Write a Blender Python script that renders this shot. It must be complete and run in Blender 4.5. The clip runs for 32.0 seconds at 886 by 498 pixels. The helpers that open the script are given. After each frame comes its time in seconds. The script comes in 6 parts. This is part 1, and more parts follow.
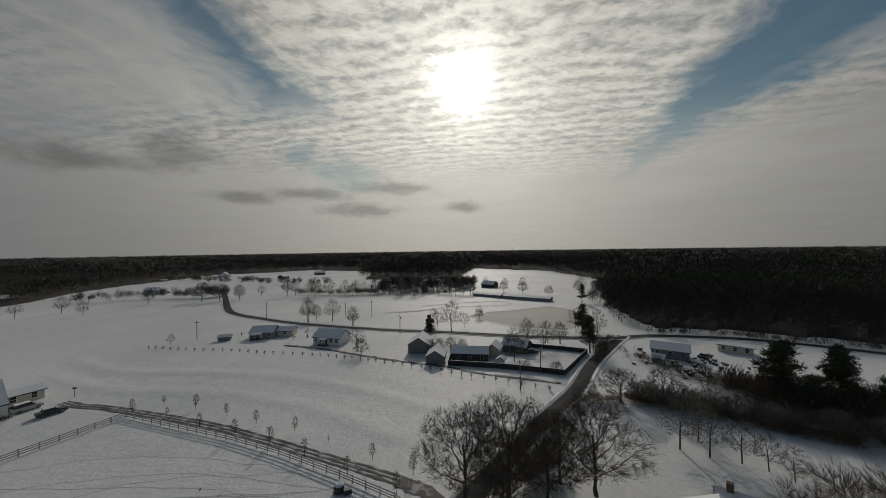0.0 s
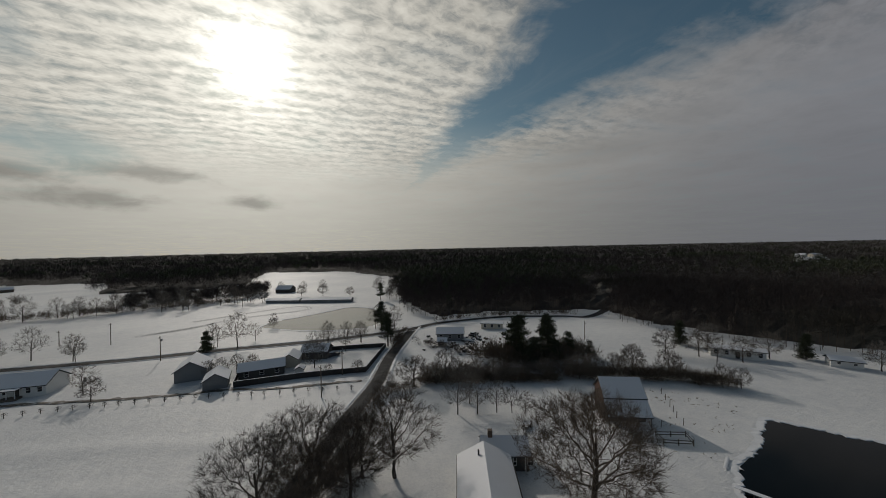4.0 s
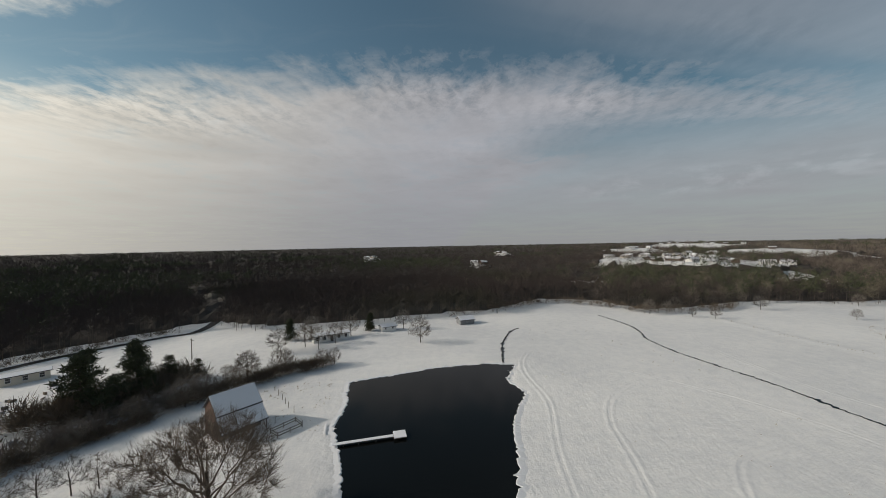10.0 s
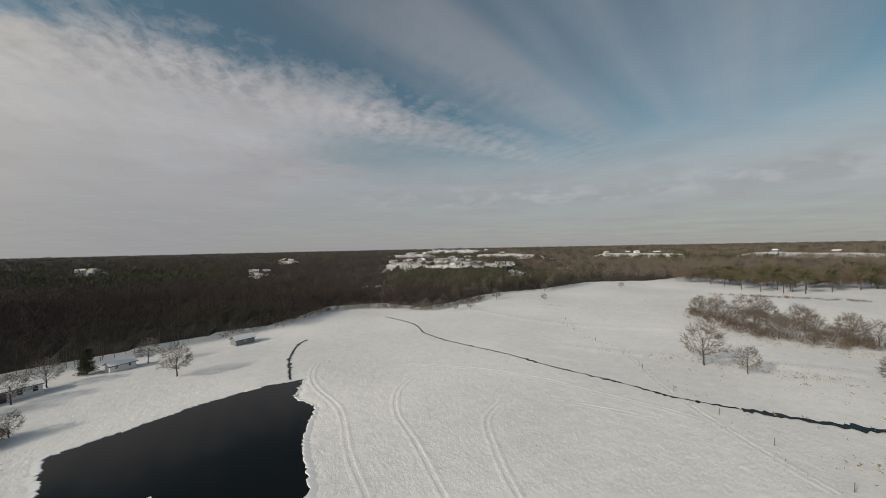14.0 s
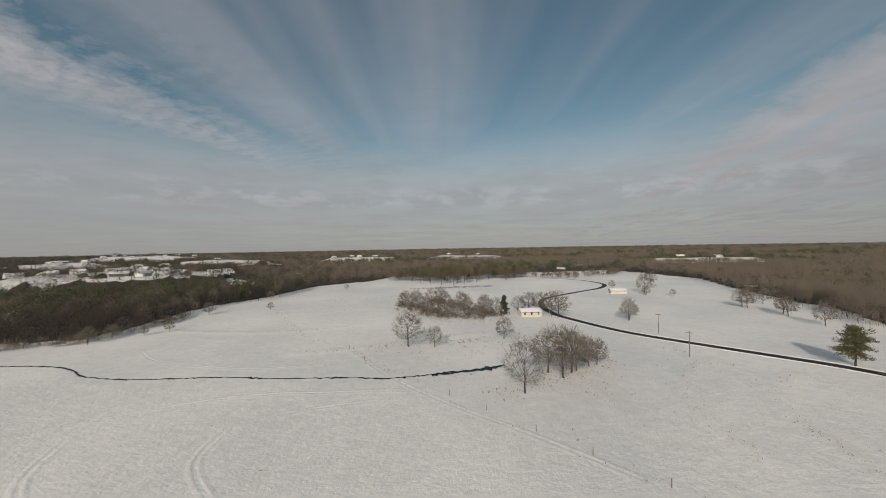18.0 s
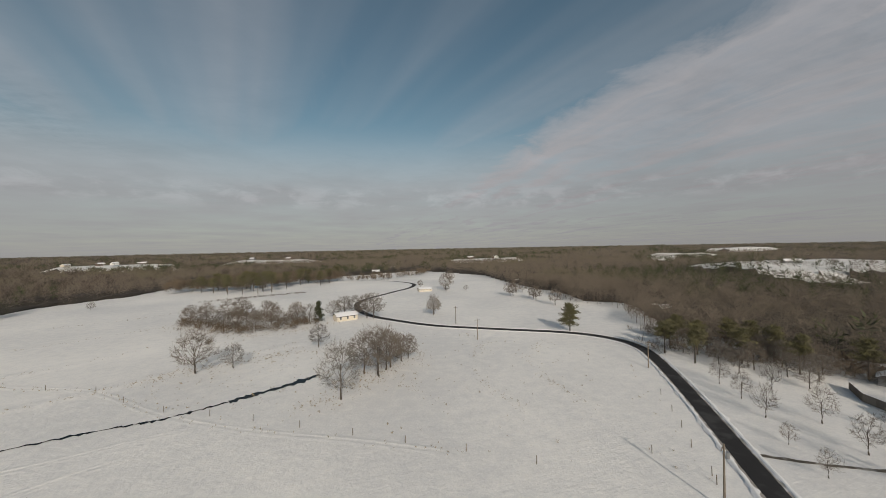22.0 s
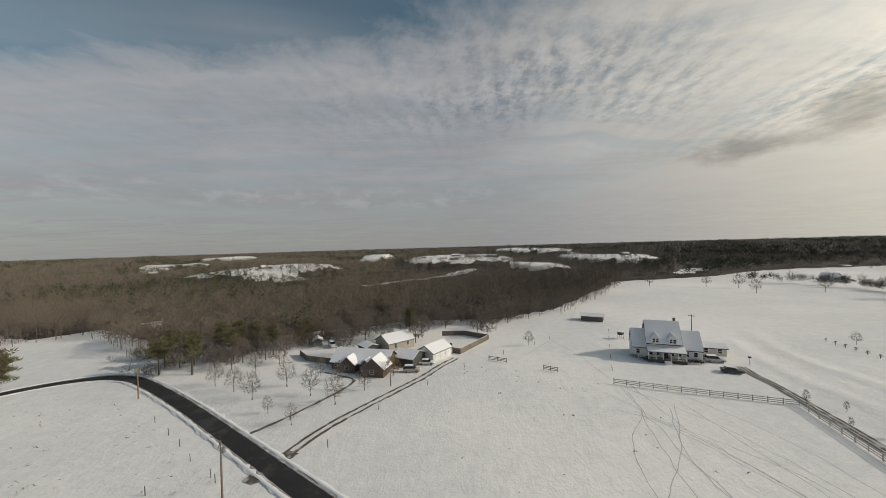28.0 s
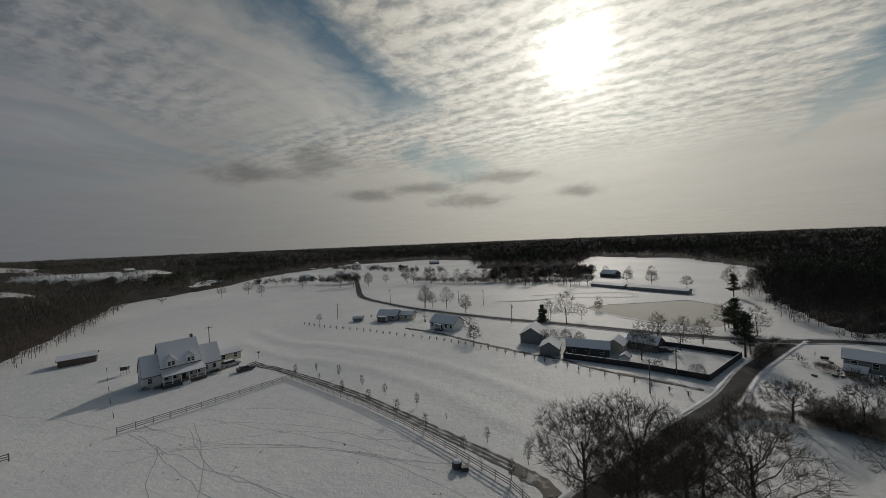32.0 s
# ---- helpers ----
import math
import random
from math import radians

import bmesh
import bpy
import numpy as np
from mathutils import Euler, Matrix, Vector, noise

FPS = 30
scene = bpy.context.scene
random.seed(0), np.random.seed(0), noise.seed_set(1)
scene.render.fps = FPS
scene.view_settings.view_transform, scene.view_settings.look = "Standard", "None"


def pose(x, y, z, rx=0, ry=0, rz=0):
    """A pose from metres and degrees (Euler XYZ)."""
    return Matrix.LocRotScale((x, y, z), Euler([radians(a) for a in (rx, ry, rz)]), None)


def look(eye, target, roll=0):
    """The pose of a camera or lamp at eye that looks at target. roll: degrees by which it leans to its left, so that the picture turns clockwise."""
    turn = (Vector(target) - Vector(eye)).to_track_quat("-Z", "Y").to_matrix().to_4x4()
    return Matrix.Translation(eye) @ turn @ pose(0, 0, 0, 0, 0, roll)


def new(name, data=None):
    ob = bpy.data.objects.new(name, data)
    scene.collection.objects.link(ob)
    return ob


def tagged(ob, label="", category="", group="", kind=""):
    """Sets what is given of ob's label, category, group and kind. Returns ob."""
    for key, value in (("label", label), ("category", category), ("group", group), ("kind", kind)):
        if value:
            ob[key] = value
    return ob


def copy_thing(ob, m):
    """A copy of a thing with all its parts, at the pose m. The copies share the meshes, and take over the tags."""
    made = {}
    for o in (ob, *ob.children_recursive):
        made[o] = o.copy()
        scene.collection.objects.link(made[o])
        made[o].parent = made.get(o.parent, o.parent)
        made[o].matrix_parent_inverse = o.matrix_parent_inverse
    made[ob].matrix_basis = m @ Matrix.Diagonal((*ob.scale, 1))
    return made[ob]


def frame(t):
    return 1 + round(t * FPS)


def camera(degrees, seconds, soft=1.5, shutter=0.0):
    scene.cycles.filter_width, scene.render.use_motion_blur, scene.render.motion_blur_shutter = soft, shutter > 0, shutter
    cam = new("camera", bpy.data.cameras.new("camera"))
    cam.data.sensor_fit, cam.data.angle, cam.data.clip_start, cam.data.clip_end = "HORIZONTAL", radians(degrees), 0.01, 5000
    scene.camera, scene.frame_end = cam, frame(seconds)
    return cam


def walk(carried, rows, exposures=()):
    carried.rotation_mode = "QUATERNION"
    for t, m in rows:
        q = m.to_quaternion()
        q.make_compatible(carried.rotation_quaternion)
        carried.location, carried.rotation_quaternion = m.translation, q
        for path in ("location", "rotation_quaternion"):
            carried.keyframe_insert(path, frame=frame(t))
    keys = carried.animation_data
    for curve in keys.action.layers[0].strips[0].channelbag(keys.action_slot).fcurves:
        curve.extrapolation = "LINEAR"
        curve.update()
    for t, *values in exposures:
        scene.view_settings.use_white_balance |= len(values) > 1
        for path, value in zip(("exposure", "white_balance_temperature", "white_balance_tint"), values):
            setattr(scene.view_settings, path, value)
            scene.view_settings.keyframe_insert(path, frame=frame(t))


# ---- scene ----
EYE = (0.0, 0.0, 34.0)
cam = camera(104.5, 32.0, soft=0.65)
# seconds, compass heading, tilt, roll in degrees: a drone that turns on the spot
TURN = [
    (0.0, 0.00, 0.10, -0.83), (0.5, 5.66, -0.03, -0.90), (1.0, 10.56, -0.07, -0.99),
    (1.5, 14.50, -0.04, -1.00), (2.0, 17.69, 0.10, -1.02), (2.5, 19.83, -0.11, -1.06),
    (4.5, 36.97, -0.26, -1.40), (5.0, 41.30, -0.24, -1.52), (5.5, 47.30, -0.46, -1.62),
    (6.0, 52.71, -0.61, -1.68), (6.5, 57.92, -0.74, -1.58), (7.0, 62.84, -0.76, -1.51),
    (7.5, 68.16, -0.84, -1.36), (8.0, 73.75, -0.83, -1.33), (8.5, 78.82, -0.90, -1.30),
    (9.0, 83.09, -0.78, -1.24), (9.5, 87.19, -0.81, -1.16), (10.0, 91.16, -0.76, -1.12),
    (10.5, 95.29, -0.73, -1.04), (11.0, 99.71, -0.67, -1.01), (11.5, 103.99, -0.59, -1.00),
    (12.0, 108.25, -0.47, -1.02), (12.5, 112.09, -0.42, -1.11), (13.0, 115.82, -0.32, -1.12),
    (13.5, 120.53, -0.31, -1.15), (15.5, 140.35, -0.27, -1.10), (16.0, 146.78, -0.28, -1.07),
    (16.5, 153.23, -0.36, -1.05), (17.0, 158.84, -0.36, -1.05), (17.5, 163.51, -0.31, -0.96),
    (18.0, 168.35, -0.33, -0.99), (18.5, 174.07, -0.26, -0.98), (19.0, 177.80, -0.16, -0.91),
    (19.5, 180.70, -0.16, -0.88), (20.0, 184.08, -0.31, -0.87), (20.5, 187.93, -0.19, -0.93),
    (21.0, 192.22, -0.33, -1.11), (21.5, 196.44, -0.21, -1.14), (22.0, 198.43, -0.33, -1.08),
    (22.5, 203.03, -0.46, -1.08), (23.0, 208.61, -0.60, -1.24), (23.5, 213.56, -0.43, -1.49),
    (24.0, 217.51, -0.29, -1.40), (24.5, 221.20, -0.16, -1.36), (26.5, 247.31, -0.35, -1.45),
    (27.0, 255.27, -0.43, -1.57), (27.5, 263.55, -0.42, -1.56), (28.0, 271.22, -0.56, -1.67),
    (28.5, 278.92, -0.52, -1.74), (29.0, 287.63, -0.59, -1.85), (29.5, 294.73, -0.49, -1.77),
    (30.0, 303.67, -0.55, -2.08), (30.5, 312.30, -0.64, -2.01), (31.0, 321.37, -0.84, -2.21),
    (31.5, 331.84, -1.10, -2.23), (32.0, 341.76, -1.22, -2.34),
]


def gaze(heading, tilt, roll):
    a, e = radians(heading), radians(tilt)
    way = Vector((math.sin(a) * math.cos(e), math.cos(a) * math.cos(e), math.sin(e)))
    return look(EYE, Vector(EYE) + way * 100, roll)


walk(cam, [(t, gaze(a, b, c)) for t, a, b, c in TURN],
     exposures=[(0, -1.2, 6500, 10), (2.5, -1.2, 6500, 10), (6, -0.9, 6500, 10), (9, -0.35, 6650, 10), (11, 0.0, 6800, 10), (13, 0.0, 6900, 10), (16, -0.05, 7000, 12), (24, -0.05, 7050, 12), (28, 0.0, 7000, 10), (29, -0.1, 6900, 10), (30, -0.6, 6700, 10), (31, -1.08, 6600, 10), (32, -1.15, 6550, 10)])

# ---- world and sun ----
SUN_AZ, SUN_EL = 4.0, 26.0
sun_way = Vector((math.sin(radians(SUN_AZ)) * math.cos(radians(SUN_EL)), math.cos(radians(SUN_AZ)) * math.cos(radians(SUN_EL)), math.sin(radians(SUN_EL))))
sun_lamp = bpy.data.lights.new("sun", "SUN")
sun_lamp.energy, sun_lamp.angle, sun_lamp.color = 2.35, radians(1.2), (1.0, 0.92, 0.82)
sun_ob = new("sun", sun_lamp)
sun_ob.matrix_world = look(sun_way * 500, (0, 0, 0))


class Net:
    """Short hand for node arithmetic."""

    def __init__(self, tree):
        self.tree = tree

    def node(self, kind, **sets):
        n = self.tree.nodes.new(kind)
        for k, v in sets.items():
            setattr(n, k, v)
        return n

    def put(self, socket, value):
        if isinstance(value, bpy.types.NodeSocket):
            self.tree.links.new(value, socket)
        elif value is not None:
            socket.default_value = value

    def m(self, op, a, b=None, c=None):
        n = self.node("ShaderNodeMath", operation=op)
        for s, v in zip(n.inputs, (a, b, c)):
            self.put(s, v)
        return n.outputs[0]

    def ramp(self, x, lo, hi, a=0.0, b=1.0):
        n = self.node("ShaderNodeMapRange", interpolation_type="SMOOTHSTEP")
        for s, v in zip(n.inputs, (x, lo, hi, a, b)):
            self.put(s, v)
        return n.outputs[0]

    def mix(self, f, a, b):
        n = self.node("ShaderNodeMix", data_type="RGBA")
        for i, v in ((0, f), (6, a), (7, b)):
            self.put(n.inputs[i], v)
        return n.outputs[2]

    def xyz(self, x, y, z=0.0):
        n = self.node("ShaderNodeCombineXYZ")
        for s, v in zip(n.inputs, (x, y, z)):
            self.put(s, v)
        return n.outputs[0]

    def noise(self, vec, scale, detail=3.0, rough=0.5, dist=0.0):
        n = self.node("ShaderNodeTexNoise")
        for k, v in (("Vector", vec), ("Scale", scale), ("Detail", detail), ("Roughness", rough), ("Distortion", dist)):
            self.put(n.inputs[k], v)
        return n.outputs[0]


def build_sky():
    world = bpy.data.worlds.new("winter_sky")
    scene.world = world
    world.use_nodes = True
    w = Net(world.node_tree)
    world.node_tree.nodes.clear()
    sky = w.node("ShaderNodeTexSky", sky_type="NISHITA", sun_disc=False, sun_elevation=radians(SUN_EL), sun_rotation=radians(SUN_AZ),
                 air_density=1.0, dust_density=0.6, ozone_density=1.6)
    way = w.node("ShaderNodeTexCoord").outputs["Generated"]
    sep = w.node("ShaderNodeSeparateXYZ")
    w.put(sep.inputs[0], way)
    x, y, z = sep.outputs
    up = w.m("ADD", w.m("MAXIMUM", z, 0.0), 0.05)
    px, py = w.m("DIVIDE", x, up), w.m("DIVIDE", y, up)
    wob = w.m("SUBTRACT", w.noise(w.xyz(px, py), 0.9, 3.0), 0.5)
    qx = w.m("ADD", px, w.m("MULTIPLY", wob, 0.9))
    # long streets of cloud that run towards the sun
    streak = w.noise(w.xyz(w.m("MULTIPLY", qx, 2.4), w.m("MULTIPLY", py, 0.3)), 1.0, 6.0, 0.62)
    fluff = w.noise(w.xyz(px, py), 2.6, 6.0, 0.62, 0.5)
    soft = w.noise(w.xyz(px, py), 0.8, 3.0)
    # rows of small cells across the streets
    bend = w.m("ADD", w.m("MULTIPLY", w.noise(w.xyz(px, py), 2.2, 3.0), 16.0), w.m("ADD", w.m("MULTIPLY", py, 44.0), w.m("MULTIPLY", px, 9.0)))
    ripple = w.m("MULTIPLY_ADD", w.m("SINE", bend), 0.5, 0.5)
    cells = w.noise(w.xyz(w.m("MULTIPLY", px, 7.5), w.m("MULTIPLY", py, 10.0)), 1.0, 4.0, 0.6, 0.4)
    fleck = w.noise(w.xyz(w.m("MULTIPLY", px, 17.0), w.m("MULTIPLY", py, 24.0)), 1.0, 3.0, 0.6, 0.6)
    rows = w.m("ADD", w.m("MULTIPLY", ripple, 0.15), w.m("ADD", w.m("MULTIPLY", cells, 0.75), w.m("MULTIPLY", fleck, 0.55)))
    rows = w.m("SUBTRACT", rows, 0.105)
    high = w.ramp(z, 0.16, 0.30)
    fray = w.m("ADD", w.m("MULTIPLY", w.m("SUBTRACT", fluff, 0.5), 0.75), w.m("MULTIPLY", w.m("SUBTRACT", streak, 0.5), 0.55))
    ex = w.m("ADD", px, fray)
    # the rippled street round the sun, between two blue lanes
    brim = w.m("SUBTRACT", ex, w.m("MULTIPLY_ADD", py, 0.34, 0.72))
    core = w.m("MULTIPLY", w.m("MULTIPLY", w.m("MAXIMUM", w.ramp(ex, -0.92, -0.58), w.ramp(py, 1.7, 2.5)), w.ramp(brim, 0.16, -0.16)), w.ramp(py, 0.35, 0.8))
    # the deck in the west, and the band of mottled cloud in the east
    shore = w.ramp(py, 0.9, -0.3, -1.02, -1.5)
    west = w.ramp(w.m("SUBTRACT", ex, shore), 0.2, -0.3)
    thinner = w.m("MULTIPLY", w.ramp(py, -0.3, -1.1), w.m("MULTIPLY", w.ramp(ex, 2.2, 2.6), w.ramp(ex, 3.5, 3.0)))
    east = w.m("MULTIPLY", w.m("MULTIPLY", w.ramp(ex, 1.55, 2.15), w.ramp(py, -1.9, -0.7, 0.6, 1.0)), w.m("SUBTRACT", 1.0, w.m("MULTIPLY", thinner, 0.45)))
    ribs = w.m("MULTIPLY", w.m("MULTIPLY", w.ramp(w.m("ABSOLUTE", w.m("ADD", px, 1.95)), 0.75, 0.2), w.ramp(py, -1.0, 0.2)), w.ramp(py, 2.0, 1.2))
    patchy = w.m("MULTIPLY", w.ramp(w.noise(w.xyz(px, py), 0.9, 2.0), 0.40, 0.60, 0.3, 1.0), w.m("MAXIMUM", w.m("MULTIPLY", w.m("MULTIPLY", w.ramp(ex, 1.3, 1.7), w.ramp(ex, 2.9, 2.0)), 0.75), w.m("MULTIPLY_ADD", ribs, 0.75, 0.12)))
    grainy = w.m("MULTIPLY", high, w.m("MAXIMUM", patchy, core))
    holes = w.m("MULTIPLY", w.m("MAXIMUM", w.m("SUBTRACT", rows, 0.58), 0.0), w.m("MULTIPLY", high, w.m("MULTIPLY", w.m("MAXIMUM", core, patchy), 1.4)))
    cover = w.m("SUBTRACT", w.m("MULTIPLY", w.m("MAXIMUM", core, w.m("MAXIMUM", w.m("MULTIPLY", west, w.ramp(streak, 0.35, 0.65, 0.72, 1.0)), east)), w.ramp(fluff, 0.15, 0.55, 0.72, 1.0)), holes)
    cover = w.m("MAXIMUM", cover, w.m("MULTIPLY", w.ramp(streak, 0.5, 0.8), 0.16))
    # soft long streaks of thin cirrus in the south
    comb = w.noise(w.xyz(w.m("MULTIPLY", w.m("ADD", px, w.m("MULTIPLY", py, 0.22)), 1.5), w.m("MULTIPLY", py, 0.13)), 1.0, 3.5, 0.5)
    comb = w.m("MULTIPLY", w.ramp(comb, 0.34, 0.74), w.m("MULTIPLY", w.ramp(py, 0.2, -0.8), 0.42))
    cover = w.m("MAXIMUM", cover, comb)
    veil = w.ramp(z, 0.36, 0.12)
    cover = w.m("MAXIMUM", cover, w.m("MULTIPLY", veil, w.m("MULTIPLY_ADD", soft, 0.3, 0.72)))
    # angle to the sun: thin cloud shines round it
    dot = w.node("ShaderNodeVectorMath", operation="DOT_PRODUCT")
    w.put(dot.inputs[0], way)
    dot.inputs[1].default_value = sun_way
    c = w.m("MAXIMUM", dot.outputs["Value"], 0.0)
    halo = w.m("ADD", w.m("MULTIPLY", w.m("POWER", c, 3.2), 0.69), w.m("ADD", w.m("ADD", w.m("MULTIPLY", w.m("POWER", c, 12.0), 0.5), w.m("MULTIPLY", w.m("POWER", c, 90.0), 0.9)), w.m("MULTIPLY", w.m("POWER", c, 700.0), 7.0)))
    lit = w.m("ADD", w.m("MULTIPLY_ADD", w.ramp(z, 0.0, 0.3), 0.08, 0.34), halo)
    # the deck is thicker in the west
    lit = w.m("MULTIPLY", lit, w.m("SUBTRACT", 1.0, w.m("MULTIPLY", w.m("MULTIPLY", w.ramp(x, -0.35, -0.85), w.ramp(y, 0.5, 0.1)), 0.12)))
    calm = w.ramp(z, 0.08, 0.26, 0.25, 1.0)
    grain = w.m("MULTIPLY_ADD", w.m("MULTIPLY", calm, w.m("SUBTRACT", fluff, 0.5)), -0.34, w.m("MULTIPLY_ADD", w.m("MULTIPLY", calm, w.m("SUBTRACT", soft, 0.5)), -0.5, 1.0))
    lit = w.m("MULTIPLY", lit, w.m("MULTIPLY", grain, w.m("SUBTRACT", 1.0, w.m("MULTIPLY", w.m("SUBTRACT", rows, 0.62), w.m("MULTIPLY", grainy, 1.15)))))
    # grey scud low over the horizon: a few torn clouds before the bright veil
    around, lift = w.m("ARCTAN2", x, y), w.m("ARCSINE", z)
    torn = w.noise(w.xyz(w.m("MULTIPLY", around, 7.0), w.m("MULTIPLY", lift, 16.0)), 1.6, 5.0, 0.6, 0.3)

    def blots(spots, low, top):
        """Soft ragged patches: azimuth and height in degrees, and their half sizes."""
        out = 0.0
        for az, el, wide, tall in spots:
            u = w.m("MULTIPLY", w.m("SUBTRACT", around, radians(az)), 1 / radians(wide))
            v = w.m("MULTIPLY", w.m("SUBTRACT", lift, radians(el)), 1 / radians(tall))
            away = w.m("SQRT", w.m("ADD", w.m("MULTIPLY", u, u), w.m("MULTIPLY", v, v)))
            out = w.m("MAXIMUM", out, w.ramp(w.m("ADD", away, w.m("MULTIPLY", w.m("SUBTRACT", torn, 0.5), 3.0)), low, top))
        return out

    scud = blots(((-46, 11.0, 5.5, 1.2), (-38, 13.2, 4.0, 2.0), (-21, 8.8, 5.0, 0.9), (-9, 10.2, 6.0, 0.9), (-13, 6.6, 5.5, 1.0), (4, 7.0, 3.5, 0.8), (-30, 8.0, 4.0, 0.8)), 1.7, 0.1)
    lit = w.m("MULTIPLY", lit, w.m("SUBTRACT", 1.0, w.m("MULTIPLY", scud, 0.40)))
    # a blue hole in the veil west of the sun
    cover = w.m("MULTIPLY", cover, w.m("SUBTRACT", 1.0, w.m("MULTIPLY", blots(((-15, 12.2, 4.5, 2.6), (-22, 14.5, 3.0, 1.6)), 1.5, 0.2), 0.6)))
    # a bank of small cumulus low in the south and west
    heap = w.noise(w.xyz(w.m("MULTIPLY", x, 12.0), w.m("MULTIPLY", y, 12.0), w.m("MULTIPLY", lift, 30.0)), 1.0, 5.0, 0.6, 0.3)
    bank = w.m("MULTIPLY", w.m("MULTIPLY", w.ramp(lift, 0.10, 0.125), w.ramp(lift, 0.185, 0.145)), w.ramp(w.m("MULTIPLY_ADD", x, 0.35, y), 0.1, -0.3))
    lit = w.m("MULTIPLY", lit, w.m("MULTIPLY_ADD", w.m("MULTIPLY", bank, w.m("SUBTRACT", w.ramp(heap, 0.44, 0.66), 0.2)), 0.19, 1.0))
    tone = w.mix(w.ramp(c, 0.1, 0.95), (0.92, 0.955, 1.055, 1), (1.0, 0.965, 0.86, 1))
    cloud = w.node("ShaderNodeVectorMath", operation="SCALE")
    w.put(cloud.inputs[0], tone)
    w.put(cloud.inputs["Scale"], lit)
    blue = w.node("ShaderNodeVectorMath", operation="MULTIPLY")
    w.put(blue.inputs[0], sky.outputs[0])
    blue.inputs[1].default_value = (0.070, 0.082, 0.072)
    back = w.node("ShaderNodeBackground")
    w.put(back.inputs[0], w.mix(cover, blue.outputs[0], cloud.outputs[0]))
    back.inputs[1].default_value = 1.0
    out = w.node("ShaderNodeOutputWorld")
    w.put(out.inputs[0], back.outputs[0])


build_sky()

# ---- materials ----


def mat(name, colour, rough=0.7, vary=0.25, grain=6.0, blot=0.6, bump=0.15, metal=0.0, second=None, island=False, each=0.0, spec=0.4):
    """Two scales of colour variation, a fine relief, and a change from object to object (each) or clump to clump (island)."""
    ma = bpy.data.materials.new(name)
    ma.use_nodes = True
    w = Net(ma.node_tree)
    b = ma.node_tree.nodes["Principled BSDF"]
    pos = w.node("ShaderNodeTexCoord").outputs["Object"]
    fine, big = w.noise(pos, grain, 4.0, 0.6), w.noise(pos, blot, 3.0)
    dark = tuple(c * (1 - vary) for c in colour) + (1,)
    light = tuple(min(0.95, c * (1 + vary)) for c in colour) + (1,)
    col = w.mix(w.m("MULTIPLY_ADD", fine, 0.5, w.m("MULTIPLY", big, 0.5)), dark, light)
    if second:
        col = w.mix(w.ramp(big, 0.5, 0.66), col, tuple(second) + (1,))
    if island or each:
        rnd = w.node("ShaderNodeNewGeometry").outputs["Random Per Island"] if island else w.node("ShaderNodeObjectInfo").outputs["Random"]
        k = each or 0.35
        hsv = w.node("ShaderNodeHueSaturation")
        w.put(hsv.inputs["Color"], col)
        w.put(hsv.inputs["Value"], w.m("MULTIPLY_ADD", rnd, 2 * k, 1 - k))
        w.put(hsv.inputs["Saturation"], w.m("MULTIPLY_ADD", w.m("FRACT", w.m("MULTIPLY", rnd, 7.3)), 0.6, 0.7))
        col = hsv.outputs[0]
    w.put(b.inputs["Base Color"], col)
    w.put(b.inputs["Roughness"], w.m("MULTIPLY_ADD", fine, 0.25, max(0.02, rough - 0.12)))
    b.inputs["Metallic"].default_value = metal
    b.inputs["Specular IOR Level"].default_value = spec
    if bump:
        bp = w.node("ShaderNodeBump")
        bp.inputs["Strength"].default_value = bump
        bp.inputs["Distance"].default_value = 0.05
        w.put(bp.inputs["Height"], w.m("ADD", fine, big))
        w.put(b.inputs["Normal"], bp.outputs[0])
    return ma


